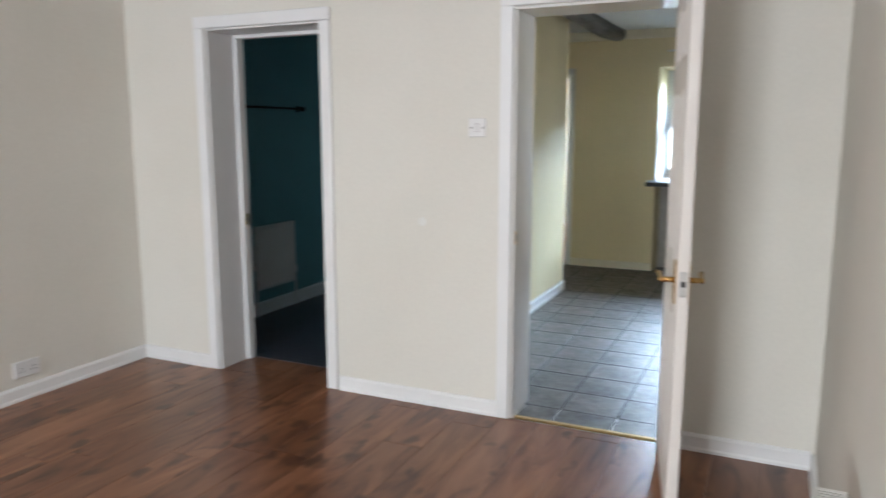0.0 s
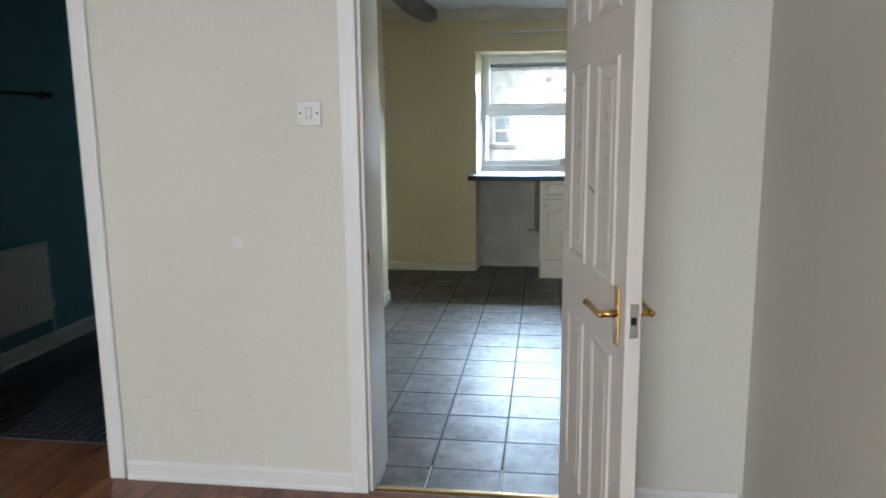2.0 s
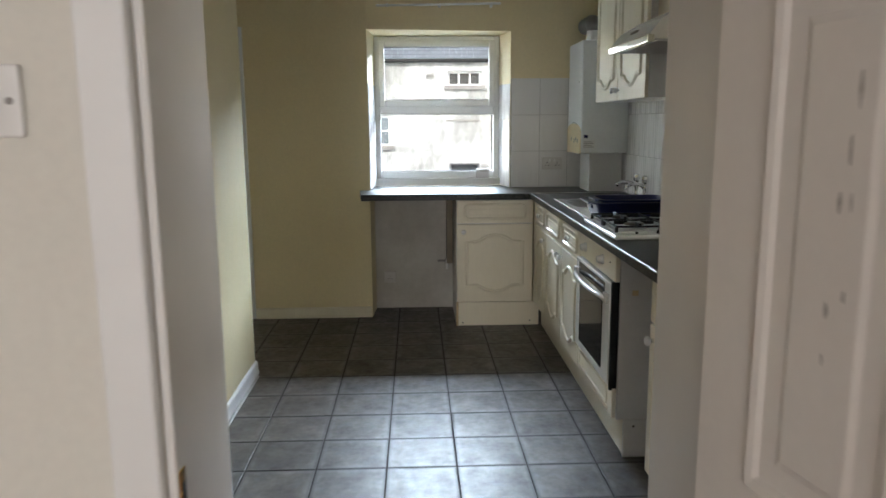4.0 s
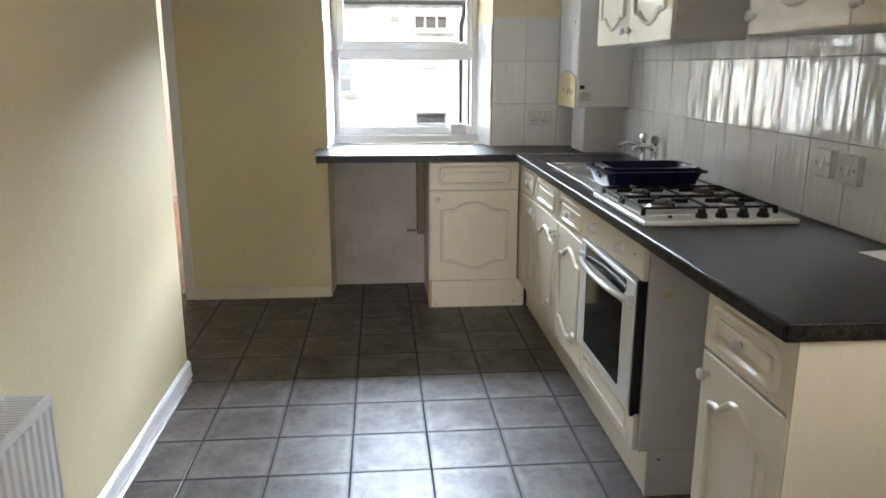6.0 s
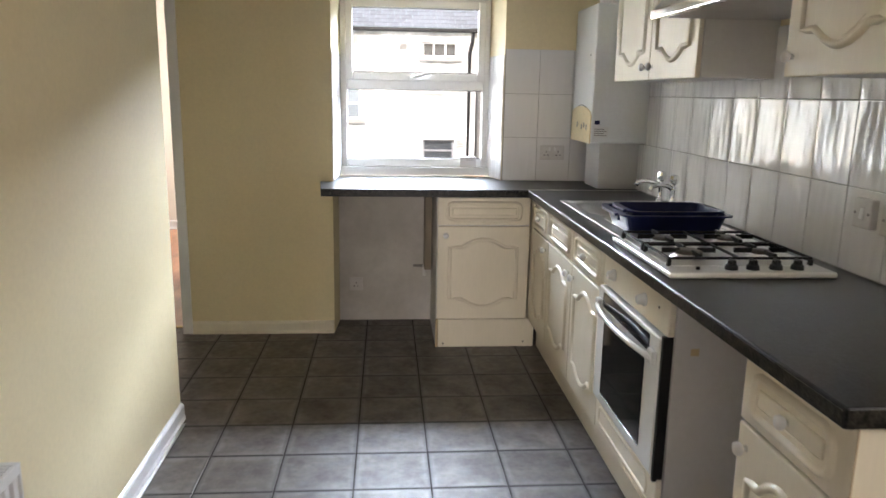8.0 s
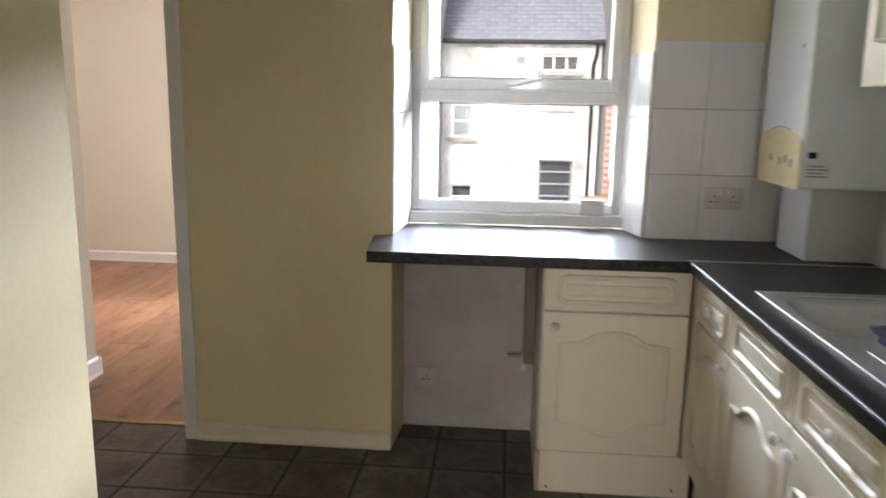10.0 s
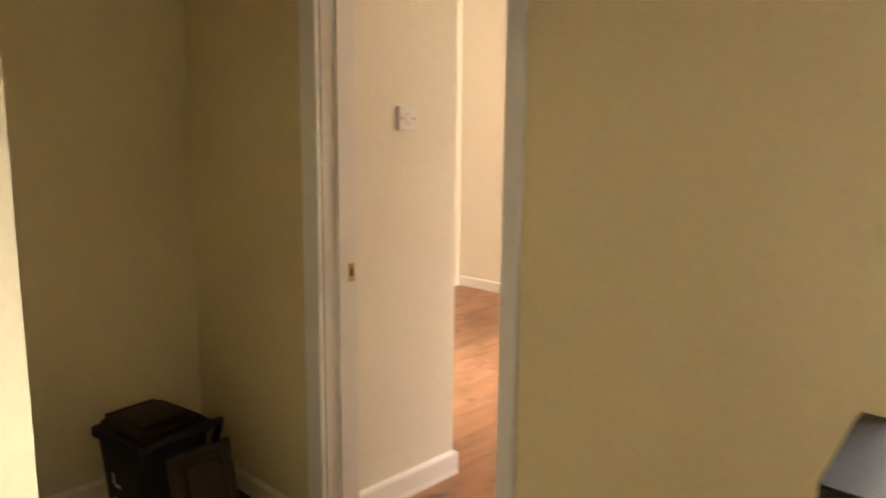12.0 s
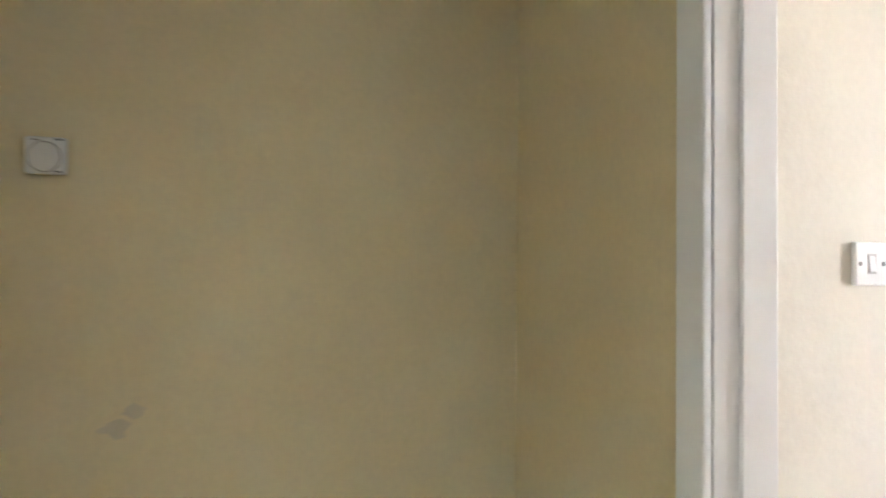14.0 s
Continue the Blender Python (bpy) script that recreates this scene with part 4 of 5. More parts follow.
bmesh.ops.delete(bm, geom=hole, context='FACES')
part("slab", bm, WORKTOP, wt)
part("end_edge", box(0.036, 0.65, 4.9435, 4.9455, 0.873, 0.907), WORKEDGE, wt, "speckled end edge")
part("front_edge", box(0.0285, 0.0305, 4.952, 7.757, 0.876, 0.904), WORKEDGE, wt, "speckled front edge")
wt2 = thing("worktop", "black speckled laminate worktop under the window", "worktop")
bm = prism(bmesh.new(), [(-1.083, 7.752), (0.028, 7.752), (0.655, 7.766), (0.655, 8.205), (-0.052, 8.205), (-0.098, 8.425), (-1.022, 8.425), (-1.046, EY - 0.002), (-1.112, EY - 0.002), (-1.112, 8.05)], 0.870, 0.910)
part("slab", bm, WORKTOP, wt2)
part("front_edge", box(-1.079, 0.026, 7.7495, 7.7525, 0.876, 0.904), WORKEDGE, wt2, "speckled front edge")
js = thing("joint_strip", "silver aluminium joint strip between the worktops", "trim strip")
part("strip", box(0.03, 0.655, 7.759, 7.769, 0.909, 0.9125, 0.001), ALU, js)
bead_seal = thing("sealant_bead", "grey sealant bead between worktop and tiles", "sealant")
part("bead", cyl(bmesh.new(), (0.655, 4.95, 0.911), (0.655, 7.8, 0.911), 0.005, seg=8), TILE_GROUT, bead_seal)

# pipe boxing beside the unit under the window
pb = thing("pipe_boxing", "stained brown pipe boxing under the worktop", "pipe boxing")
part("panel", box(-0.505, -0.462, 8.20, 8.342, 0.36, 0.866, 0.002), PIPE_BROWN, pb)
part("pipe", cyl(bmesh.new(), (-0.50, 8.30, 0.30), (-0.50, 8.30, 0.37), 0.011), MATT_WHITE, pb)
part("pipe", cyl(bmesh.new(), (-0.57, 8.31, 0.36), (-0.47, 8.31, 0.36), 0.008), FLUE, pb)
wall_socket("wall_socket", "white single socket low on the wall below the worktop", face(-0.925, 8.343, 0.238), 1, False, PLASTIC_GREY)
wall_socket("wall_socket", "white double socket on the tiles by the boiler", face(0.25, 8.203, 1.08), material=PLASTIC_SHADED)
wall_switch("cooker_switch", "white switch on the tiles above the worktop", face(0.652, 5.845, 1.097, -90), 0.082, depth=0.024, material=PLASTIC_SHADED)
wall_switch("cooker_switch", "white switch on the tiles above the worktop", face(0.652, 5.717, 1.092, -90), 0.090, depth=0.024, material=PLASTIC_SHADED)

# hob
hob = thing("gas_hob", "white enamel four-burner gas hob with black pan supports", "hob", pose(0.064, 5.815, 0.910))
part("plate", box(0, 0.50, 0, 0.545, 0.0, 0.018, 0.007, 3), ENAMEL, hob)
part("well", box(0.03, 0.47, 0.085, 0.52, 0.0175, 0.0205, 0.003), ENAMEL, hob)
for bxx, byy, r in ((0.13, 0.19, 0.045), (0.36, 0.19, 0.032), (0.13, 0.41, 0.038), (0.36, 0.41, 0.045)):
    bm = lathe(bmesh.new(), [(r + 0.012, 0.018), (r + 0.01, 0.024), (r, 0.027), (r, 0.036)], Matrix.Translation((bxx, byy, 0)), 20)
    b0 = part("burner_ring", bm, ENAMEL if r < 0.04 else STEEL, hob, "", True)
    bm = lathe(bmesh.new(), [(r * 0.95, 0.036), (r * 0.98, 0.041), (r * 0.8, 0.046), (r * 0.3, 0.047)], Matrix.Translation((bxx, byy, 0)), 20)
    part("burner_cap", bm, BURNER, b0, "", True)
for y0 in (0.085, 0.305):
    bm = bmesh.new()
    for x in (0.03, 0.245, 0.465):
        bx(bm, x - 0.004, x + 0.004, y0, y0 + 0.21, 0.037, 0.045, 0.002)
    for yy in (y0 + 0.006, y0 + 0.204):
        bx(bm, 0.03, 0.465, yy - 0.004, yy + 0.004, 0.037, 0.045, 0.002)
    for cx in (0.13, 0.36):
        bx(bm, cx - 0.085, cx - 0.028, y0 + 0.1, y0 + 0.11, 0.037, 0.052, 0.002)
        bx(bm, cx + 0.028, cx + 0.085, y0 + 0.1, y0 + 0.11, 0.037, 0.052, 0.002)
        bx(bm, cx - 0.005, cx + 0.005, y0 + 0.012, y0 + 0.075, 0.037, 0.052, 0.002)
        bx(bm, cx - 0.005, cx + 0.005, y0 + 0.135, y0 + 0.2, 0.037, 0.052, 0.002)
    for x in (0.03, 0.465):
        for yy in (y0 + 0.006, y0 + 0.204):
            bx(bm, x - 0.006, x + 0.006, yy - 0.006, yy + 0.006, 0.018, 0.037)
    part("pan_support", bm, IRON, hob, "black iron pan support")
for x in (0.20, 0.265, 0.335, 0.40):
    bm = lathe(bmesh.new(), [(0.019, 0.018), (0.018, 0.03), (0.013, 0.034), (0.012, 0.045)], Matrix.Translation((x, 0.045, 0)), 16)
    bx(bm, x - 0.004, x + 0.004, 0.028, 0.062, 0.034, 0.048, 0.002)
    part("control_knob", bm, BLACK, hob, "black plastic control knob")
part("ignition_button", cyl(bmesh.new(), (0.10, 0.045, 0.018), (0.10, 0.045, 0.026), 0.006), BLACK, hob)

# sink
sk = thing("kitchen_sink", "inset stainless steel sink with drainer and round-cornered bowl", "sink", Matrix.Translation((0.11, 6.42, 0.910)))
bm = bmesh.new()
LX, LY = 0.50, 0.92
bx(bm, 0, 0.03, 0, LY, 0, 0.006, 0.002)
bx(bm, 0.47, LX, 0, LY, 0, 0.006, 0.002)
bx(bm, 0.03, 0.47, 0, 0.03, 0, 0.006, 0.002)
bx(bm, 0.03, 0.47, LY - 0.04, LY, 0, 0.006, 0.002)
part("rim", bm, STEEL, sk)
drainer = part("drainer", box(0.03, 0.47, 0.03, 0.482, 0.0, 0.0025), STEEL, sk, "ribbed steel drainer")
for i in range(9):
    x = 0.07 + i * 0.045
    part("rib", box(x - 0.006, x + 0.006, 0.06, 0.40, 0.002, 0.005, 0.0015), STEEL, drainer)
bm = bmesh.new()
cx, cy = 0.25, 0.678
levels = [(0.0, 1.03, 0.05), (0.0, 0.99, 0.42), (-0.002, 0.96, 0.42), (-0.02, 0.93, 0.42), (-0.10, 0.88, 0.42), (-0.108, 0.75, 0.42), (-0.109, 0.12, 0.42)]
rings = []
for z, s, e in levels:
    ring = []
    for k in range(28):
        a = 2 * math.pi * (k + 0.5) / 28
        ring.append(bm.verts.new((cx + 0.215 * s * abs(math.cos(a)) ** e * (1 if math.cos(a) >= 0 else -1), cy + 0.192 * s * abs(math.sin(a)) ** e * (1 if math.sin(a) >= 0 else -1), z + 0.003)))
    rings.append(ring)
deck = bmesh.new()
lip = [[deck.verts.new(v.co) for v in ring] for ring in rings[:2]]
for k in range(28):
    deck.faces.new((lip[0][k], lip[0][(k + 1) % 28], lip[1][(k + 1) % 28], lip[1][k]))
part("deck", deck, STEEL, sk)
for a, b in zip(rings[1:], rings[2:]):
    for k in range(28):
        bm.faces.new((a[k], a[(k + 1) % 28], b[(k + 1) % 28], b[k]))
bm.faces.new(rings[-1])
for v in rings[0]:
    bm.verts.remove(v)
part("bowl", bm, STEEL, sk, "deep steel bowl", True)
part("waste", cyl(bmesh.new(), (cx, cy, -0.107), (cx, cy, -0.103), 0.035), CHROME, sk)


def pillar_tap(m, label):
    t = thing("pillar_tap", label, "tap", m, "pair of chrome taps")
    bm = lathe(bmesh.new(), [(0.024, 0), (0.022, 0.006), (0.013, 0.012), (0.012, 0.06), (0.016, 0.066), (0.016, 0.082), (0.009, 0.088), (0.009, 0.10)], None, 18)
    part("body", bm, CHROME, t, "", True)
    bm = tube(bmesh.new(), [(0, 0, 0.072), (-0.03, 0, 0.088), (-0.07, 0, 0.095), (-0.105, 0, 0.088), (-0.115, 0, 0.07)], 0.010, 12)
    part("spout", bm, CHROME, t, "", True)
    bm = lathe(bmesh.new(), [(0.012, 0.098), (0.02, 0.104), (0.022, 0.12), (0.018, 0.135), (0.008, 0.14)], None, 8)
    part("tap_head", bm, CHROME, t, "fluted chrome tap head")
    return t


pillar_tap(pose(0.615, 7.36, 0.912, 0, 0, -12) @ Matrix.Scale(1.06, 4), "chrome pillar tap with fluted head beside the sink")
pillar_tap(pose(0.615, 7.20, 0.912, 0, 0, 8) @ Matrix.Scale(1.06, 4), "chrome pillar tap with fluted head beside the sink")


def tray(name, label, m, lx, ly, h, t=0.004):
    tt = thing(name, label, "washing-up bowl", m, "stacked navy washing-up trays")
    bm = bmesh.new()

    def ring(sx, sy, z, c=0.04):
        pts = []
        for qx, qy, a0 in ((1, 1, 0), (-1, 1, 90), (-1, -1, 180), (1, -1, 270)):
            for k in range(5):
                a = radians(a0 + 22.5 * k)
                pts.append((qx * (sx - c) + c * math.cos(a), qy * (sy - c) + c * math.sin(a)))
        return [bm.verts.new((x, y, z)) for x, y in pts]

    lv = [(lx * 0.86, ly * 0.86, 0.0), (lx * 0.97, ly * 0.97, h - 0.006), (lx * 1.06, ly * 1.06, h - 0.006), (lx * 1.06, ly * 1.06, h), (lx * 0.96, ly * 0.96, h), (lx * 0.85, ly * 0.85, t)]
    rs = [ring(a / 2, b / 2, z) for a, b, z in lv]
    for a, b in zip(rs, rs[1:]):
        for k in range(len(a)):
            bm.faces.new((a[k], a[(k + 1) % len(a)], b[(k + 1) % len(a)], b[k]))
    bm.faces.new(rs[0][::-1])
    bm.faces.new(rs[-1])
    part("shell", bm, NAVY, tt)
    part("rim_lip", box(-lx * 0.53 - 0.012, -lx * 0.5, -ly * 0.28, ly * 0.28, h - 0.012, h - 0.001, 0.004), NAVY, tt)
    part("handle_slot", box(-lx * 0.485, -lx * 0.46, -ly * 0.10, ly * 0.10, h * 0.45, h * 0.72, 0.004), NAVY, tt, "moulded handle grip")
    return tt


tray("washing_up_bowl", "navy blue plastic washing-up tray on the sink drainer", pose(0.342, 6.60, 0.916), 0.40, 0.31, 0.072)
tray("washing_up_bowl", "smaller navy plastic tray nested in the other", pose(0.355, 6.61, 0.922), 0.35, 0.25, 0.076)
ppr = thing("paper_sheet", "small white paper lying on the black worktop", "paper", pose(0.60, 5.42, 0.9105, 0, 0, 8))
part("sheet", box(-0.075, 0.05, -0.055, 0.055, 0, 0.0012), PAPER, ppr)

# wall units
def wall_unit(label, y_far, widths, z0, knobs):
    w = sum(widths)
    u = thing("wall_cabinet", label, "kitchen cabinet", pose(0.378, y_far, z0, 0, 0, -90), "ivory kitchen wall units")
    part("body", box(0.001, w - 0.001, 0.001, 0.277, 0.004, 0.72, 0.001), CARCASS, u, "grey-white carcass")
    x = 0
    for i, ww in enumerate(widths):
        door_front(u, x, x + ww, 0.0, 0.72, (x + (ww - 0.04 if knobs[i] > 0 else 0.04), 0.055), True, True)
        x += ww
    part("cornice", box(-0.01, w + 0.01, -0.035, 0.277, 0.721, 0.75, 0.006), IVORY, u)
    return u


wall_unit("pair of ivory wall cabinet doors beside the boiler", 7.42, (0.48, 0.48), 1.482, (1, -1))
wall_unit("pair of ivory wall cabinet doors above the worktop", 5.868, (0.485, 0.485), 1.472, (-1, -1))

hood = thing("cooker_hood", "white cooker hood with chrome visor strip between wall units", "cooker hood", pose(0.378, 6.46, 1.63, 0, 0, -90))
bm = bmesh.new()
sec = [(0.277, 0.06), (0.277, 0.20), (0.02, 0.20), (-0.06, 0.185), (-0.14, 0.14), (-0.185, 0.085), (-0.19, 0.06)]
a = [bm.verts.new((0.004, y, z)) for y, z in sec]
b = [bm.verts.new((0.586, y, z)) for y, z in sec]
bm.faces.new(a)
bm.faces.new(b[::-1])
for i in range(len(sec)):
    bm.faces.new((a[i], b[i], b[(i + 1) % len(sec)], a[(i + 1) % len(sec)]))
part("canopy", bm, ENAMEL, hood, "curved white canopy")
part("visor_strip", box(0.002, 0.588, -0.198, -0.17, 0.048, 0.078, 0.004), CHROME, hood, "chrome visor strip")
bm = bmesh.new()
for i in range(30):
    x = 0.03 + i * 0.018
    bx(bm, x, x + 0.009, -0.15, 0.25, 0.053, 0.061, 0.001)
part("filter_grille", bm, PLASTIC_GREY, hood, "slatted grease filter")
part("badge", box(0.24, 0.33, -0.165, -0.155, 0.112, 0.122), MARK, hood)
part("upper_box", box(0.002, 0.588, 0.03, 0.277, 0.201, 0.57, 0.002), IVORY, hood, "ivory panel above the hood")

# boiler
bo = thing("wall_boiler", "white wall-hung boiler with a yellowed lower flap", "boiler")
part("casing", box(0.346, 0.655, 7.724, 8.135, 1.168, 1.885, 0.01, 3), BOILER, bo)
bm = bmesh.new()
pts = [(8.125, 1.166), (7.73, 1.166)] + [(7.73 + 0.395 * (0.5 - 0.5 * math.cos(math.pi * k / 12)), 1.315 + 0.045 * math.sin(math.pi * k / 12)) for k in range(13)]
bm.faces.new([bm.verts.new((0.341, y, z)) for y, z in pts])
r = bmesh.ops.extrude_face_region(bm, geom=bm.faces[:])
for v in [g for g in r["geom"] if isinstance(g, bmesh.types.BMVert)]:
    v.co.x += 0.006
fl = part("control_flap", bm, BOILER_FLAP, bo, "yellowed plastic control flap")
for i, y in enumerate((7.80, 7.85, 7.90, 7.99)):
    part("dial_mark", box(0.3395, 0.3412, y - 0.008, y + 0.008, 1.235 + 0.01 * (i % 2), 1.262 + 0.01 * (i % 2)), MARK, fl)
part("casing_seam", tube(bmesh.new(), [(0.3445, 7.73 + 0.395 * k / 16, 1.318 + 0.048 * math.sin(math.pi * k / 16)) for k in range(17)], 0.0022, 6), FLUE, bo, "dark arched line above the flap")
part("vent_dot", box(0.3445, 0.3462, 7.80, 7.806, 1.62, 1.632), BLACK, bo)
part("rating_label", box(0.36, 0.44, 7.7228, 7.7245, 1.20, 1.255), PAPER, bo, "small printed rating label")
for i in range(4):
    part("print_line", box(0.365, 0.43 - 0.012 * (i % 2), 7.722, 7.7232, 1.208 + i * 0.011, 1.212 + i * 0.011), MARK, bo)
part("blue_sticker", box(0.365, 0.392, 7.7228, 7.7245, 1.268, 1.288), NAVY, bo)
bm = cyl(bmesh.new(), (0.47, 7.93, 1.88), (0.47, 7.93, 1.96), 0.055, seg=20)
part("flue_collar", bm, MATT_WHITE, bo)
bm = tube(bmesh.new(), [(0.47, 7.93, 1.95), (0.47, 7.94, 1.985), (0.47, 7.97, 2.01), (0.47, 8.02, 2.02), (0.47, 8.2, 2.02)], 0.055, 18)
part("flue_elbow", bm, FLUE, bo, "grey flue elbow", True)
pbx = thing("boiler_pipe_boxing", "white pipe boxing under the boiler", "pipe boxing")
part("side_panel", box(0.43, 0.445, 7.845, 8.10, 0.911, 1.164, 0.002), CARCASS, pbx)
part("front_panel", box(0.43, 0.655, 7.83, 7.8445, 0.911, 1.164, 0.002), CARCASS, pbx)

# kitchen radiator
kr = radiator(0.98, 0.535, 0.14, pose(-1.63, 4.33, 0.118, 0, 0, 90), "white double panel radiator on the yellow partition", False)
leg_pipe(kr, 0.98, -0.1, 0.118)
leg_pipe(kr, 0.05, -0.1, 0.118)

# window
win = thing("window_1", "white plastic window with a top-hung sash and greyish seals", "window")
tagged(win, kind="structure")
Y0, Y1 = 8.475, 8.54
FX0, FX1, FZ0, FZ1 = -1.018, -0.102, 0.962, 1.99
bm = bmesh.new()
bx(bm, FX0, FX0 + 0.04, Y0, Y1, FZ0, FZ1, 0.006)
bx(bm, FX1 - 0.04, FX1, Y0, Y1, FZ0, FZ1, 0.006)
bx(bm, FX0 + 0.0405, FX1 - 0.0405, Y0, Y1, FZ0, FZ0 + 0.05, 0.006)
bx(bm, FX0 + 0.0405, FX1 - 0.0405, Y0, Y1, FZ1 - 0.04, FZ1, 0.006)
bx(bm, FX0 + 0.0405, FX1 - 0.0405, Y0, Y1, 1.435, 1.49, 0.006)
part("window_frame", bm, UPVC, win)
bm = bmesh.new()
SX0, SX1, SZ0, SZ1 = FX0 + 0.03, FX1 - 0.03, 1.487, FZ1 - 0.03
bx(bm, SX0, SX0 + 0.045, Y0 - 0.014, Y0 + 0.04, SZ0, SZ1, 0.008, 3)
bx(bm, SX1 - 0.045, SX1, Y0 - 0.014, Y0 + 0.04, SZ0, SZ1, 0.008, 3)
bx(bm, SX0 + 0.0455, SX1 - 0.0455, Y0 - 0.014, Y0 + 0.04, SZ0, SZ0 + 0.048, 0.008, 3)
bx(bm, SX0 + 0.0455, SX1 - 0.0455, Y0 - 0.014, Y0 + 0.04, SZ1 - 0.045, SZ1, 0.008, 3)
sash = part("sash", bm, UPVC, win, "top-hung opening sash")
bm = bmesh.new()
for zz in (SZ0 + 0.049, SZ1 - 0.05):
    bx(bm, SX0 + 0.044, SX1 - 0.044, Y0 - 0.003, Y0 + 0.004, zz, zz + 0.005)
for zz in (FZ0 + 0.051, 1.428):
    bx(bm, FX0 + 0.042, FX1 - 0.042, Y0 + 0.006, Y0 + 0.012, zz, zz + 0.005)
part("seal", bm, SEAL, win, "dark rubber seal")
for x0, x1, z0, z1 in ((SX0 + 0.04, SX1 - 0.04, SZ0 + 0.045, SZ1 - 0.04), (FX0 + 0.038, FX1 - 0.038, FZ0 + 0.048, 1.437)):
    pn = part("pane", box(x0, x1, Y0 + 0.02, Y0 + 0.024, z0, z1), GLASS, win, "clear glass pane")
    pn.visible_shadow = False
bm = box(-0.615, -0.575, Y0 - 0.024, Y0 - 0.012, 1.497, 1.515, 0.004)
tube(bm, [(-0.595, Y0 - 0.03, 1.506), (-0.57, Y0 - 0.045, 1.51), (-0.52, Y0 - 0.05, 1.523), (-0.465, Y0 - 0.048, 1.536)], 0.008, 10)
part("handle", bm, UPVC, sash, "white sash handle")
ws = setting("window_sill", box(-1.055, -0.075, 8.428, 8.52, 0.912, 0.962, 0.004), UPVC, "white plastic window sill board", "window sill")
card = thing("white_card", "small white box standing on the window sill", "box", pose(-0.225, 8.445, 0.963, 0, 0, -6))
part("card", box(-0.05, 0.05, -0.012, 0.012, 0, 0.068, 0.002), PLASTIC_GREY, card)
for i in range(2):
    part("print_line", box(-0.015, 0.035, -0.0128, -0.0118, 0.045 + i * 0.008, 0.048 + i * 0.008), MARK, card)
cr = thing("curtain_rail", "thin white curtain rail above the window", "curtain rail")
bm = tube(bmesh.new(), [(-0.974, 8.05, 2.142), (-0.55, 8.055, 2.148), (-0.139, 8.075, 2.158)], 0.008, 8)
part("rail", bm, PLASTIC, cr)
for x, y in ((-0.9, 8.07), (-0.55, 8.09), (-0.2, 8.11)):
    part("bracket", box(x - 0.008, x + 0.008, y - 0.02, y + 0.045, 2.14, 2.156, 0.002), PLASTIC, cr)

# beam
beam = thing("ceiling_beam", "rough black-stained round oak beam under the ceiling", "beam")
bm = bmesh.new()
rng = random.Random(3)
rings = []
N = 26
for i in range(N + 1):
    y = EY + 0.02 - (EY + 0.02 - WB + 0.02) * i / N
    cx = -1.47 - (EY - y) * 0.030 + 0.012 * math.sin(y * 2.3)
    cz = 2.352 + 0.006 * math.sin(y * 3.1)
    ring = []
    for k in range(18):
        a = 2 * math.pi * k / 18
        r = 0.095 + 0.012 * noise.noise(Vector((math.cos(a) * 1.2, y * 1.6, math.sin(a) * 1.2))) + 0.003 * rng.uniform(-1, 1)
        ring.append(bm.verts.new((cx + r * 1.1 * math.cos(a), y, cz + r * math.sin(a))))
    rings.append(ring)
for a, b in zip(rings, rings[1:]):
    for k in range(18):
        bm.faces.new((a[k], a[(k + 1) % 18], b[(k + 1) % 18], b[k]))
bm.faces.new(rings[0])
bm.faces.new(rings[-1][::-1])
part("log", bm, BEAM, beam, "", True)

# alcove and second room
st = thing("thermostat", "square white dial thermostat on the yellow alcove wall", "thermostat", face(-3.511, 6.892, 1.665, 90))
part("case", box(-0.044, 0.044, -0.026, 0, -0.043, 0.043, 0.006, 3), PLASTIC, st)
part("dial_ring", lathe(bmesh.new(), [(0.0362, 0), (0.0362, 0.0015), (0.034, 0.002)], Matrix.Translation((-0.002, -0.026, -0.004)) @ pose(0, 0, 0, 90), 32), FLUE, st)
part("dial", lathe(bmesh.new(), [(0.034, 0), (0.034, 0.004), (0.031, 0.006)], Matrix.Translation((-0.002, -0.026, -0.004)) @ pose(0, 0, 0, 90), 32), PLASTIC, st, "", True)
for i in range(4):
    part("vent_slot", box(0.018 + i * 0.005, 0.021 + i * 0.005, -0.0268, -0.0255, 0.035, 0.039), BLACK, st)
    part("vent_slot", box(0.018 + i * 0.005, 0.021 + i * 0.005, -0.0268, -0.0255, -0.04, -0.036), BLACK, st)
part("dial_mark", box(-0.03, -0.012, -0.0268, -0.0255, 0.033, 0.036), MARK, st)
wall_switch("light_switch", "white surface-mounted light switch in the second room", face(-2.711, 8.495, 1.43, 90), 0.084, depth=0.013)
wall_socket("wall_socket", "white double socket on the far wall of the second room", face(-4.47, 11.5, 0.205))


rng = random.Random(21)
for y, z, r in ((7.05, 1.02, 0.045), (7.09, 1.06, 0.03)):
    bm = bmesh.new()
    ring = [bm.verts.new((-3.5098, y + r * rng.uniform(0.5, 1.2) * math.cos(k * 0.524), z + r * 0.6 * rng.uniform(0.4, 1.2) * math.sin(k * 0.524))) for k in range(12)]
    f = bm.faces.new(ring)
    r2 = bmesh.ops.extrude_face_region(bm, geom=[f])
    for v in [g for g in r2["geom"] if isinstance(g, bmesh.types.BMVert)]:
        v.co.x -= 0.001
    sm = part("wall_stain", bm, SMUDGE, None, "faint grey smudge on the yellow alcove wall")
    tagged(sm, "", "stain")


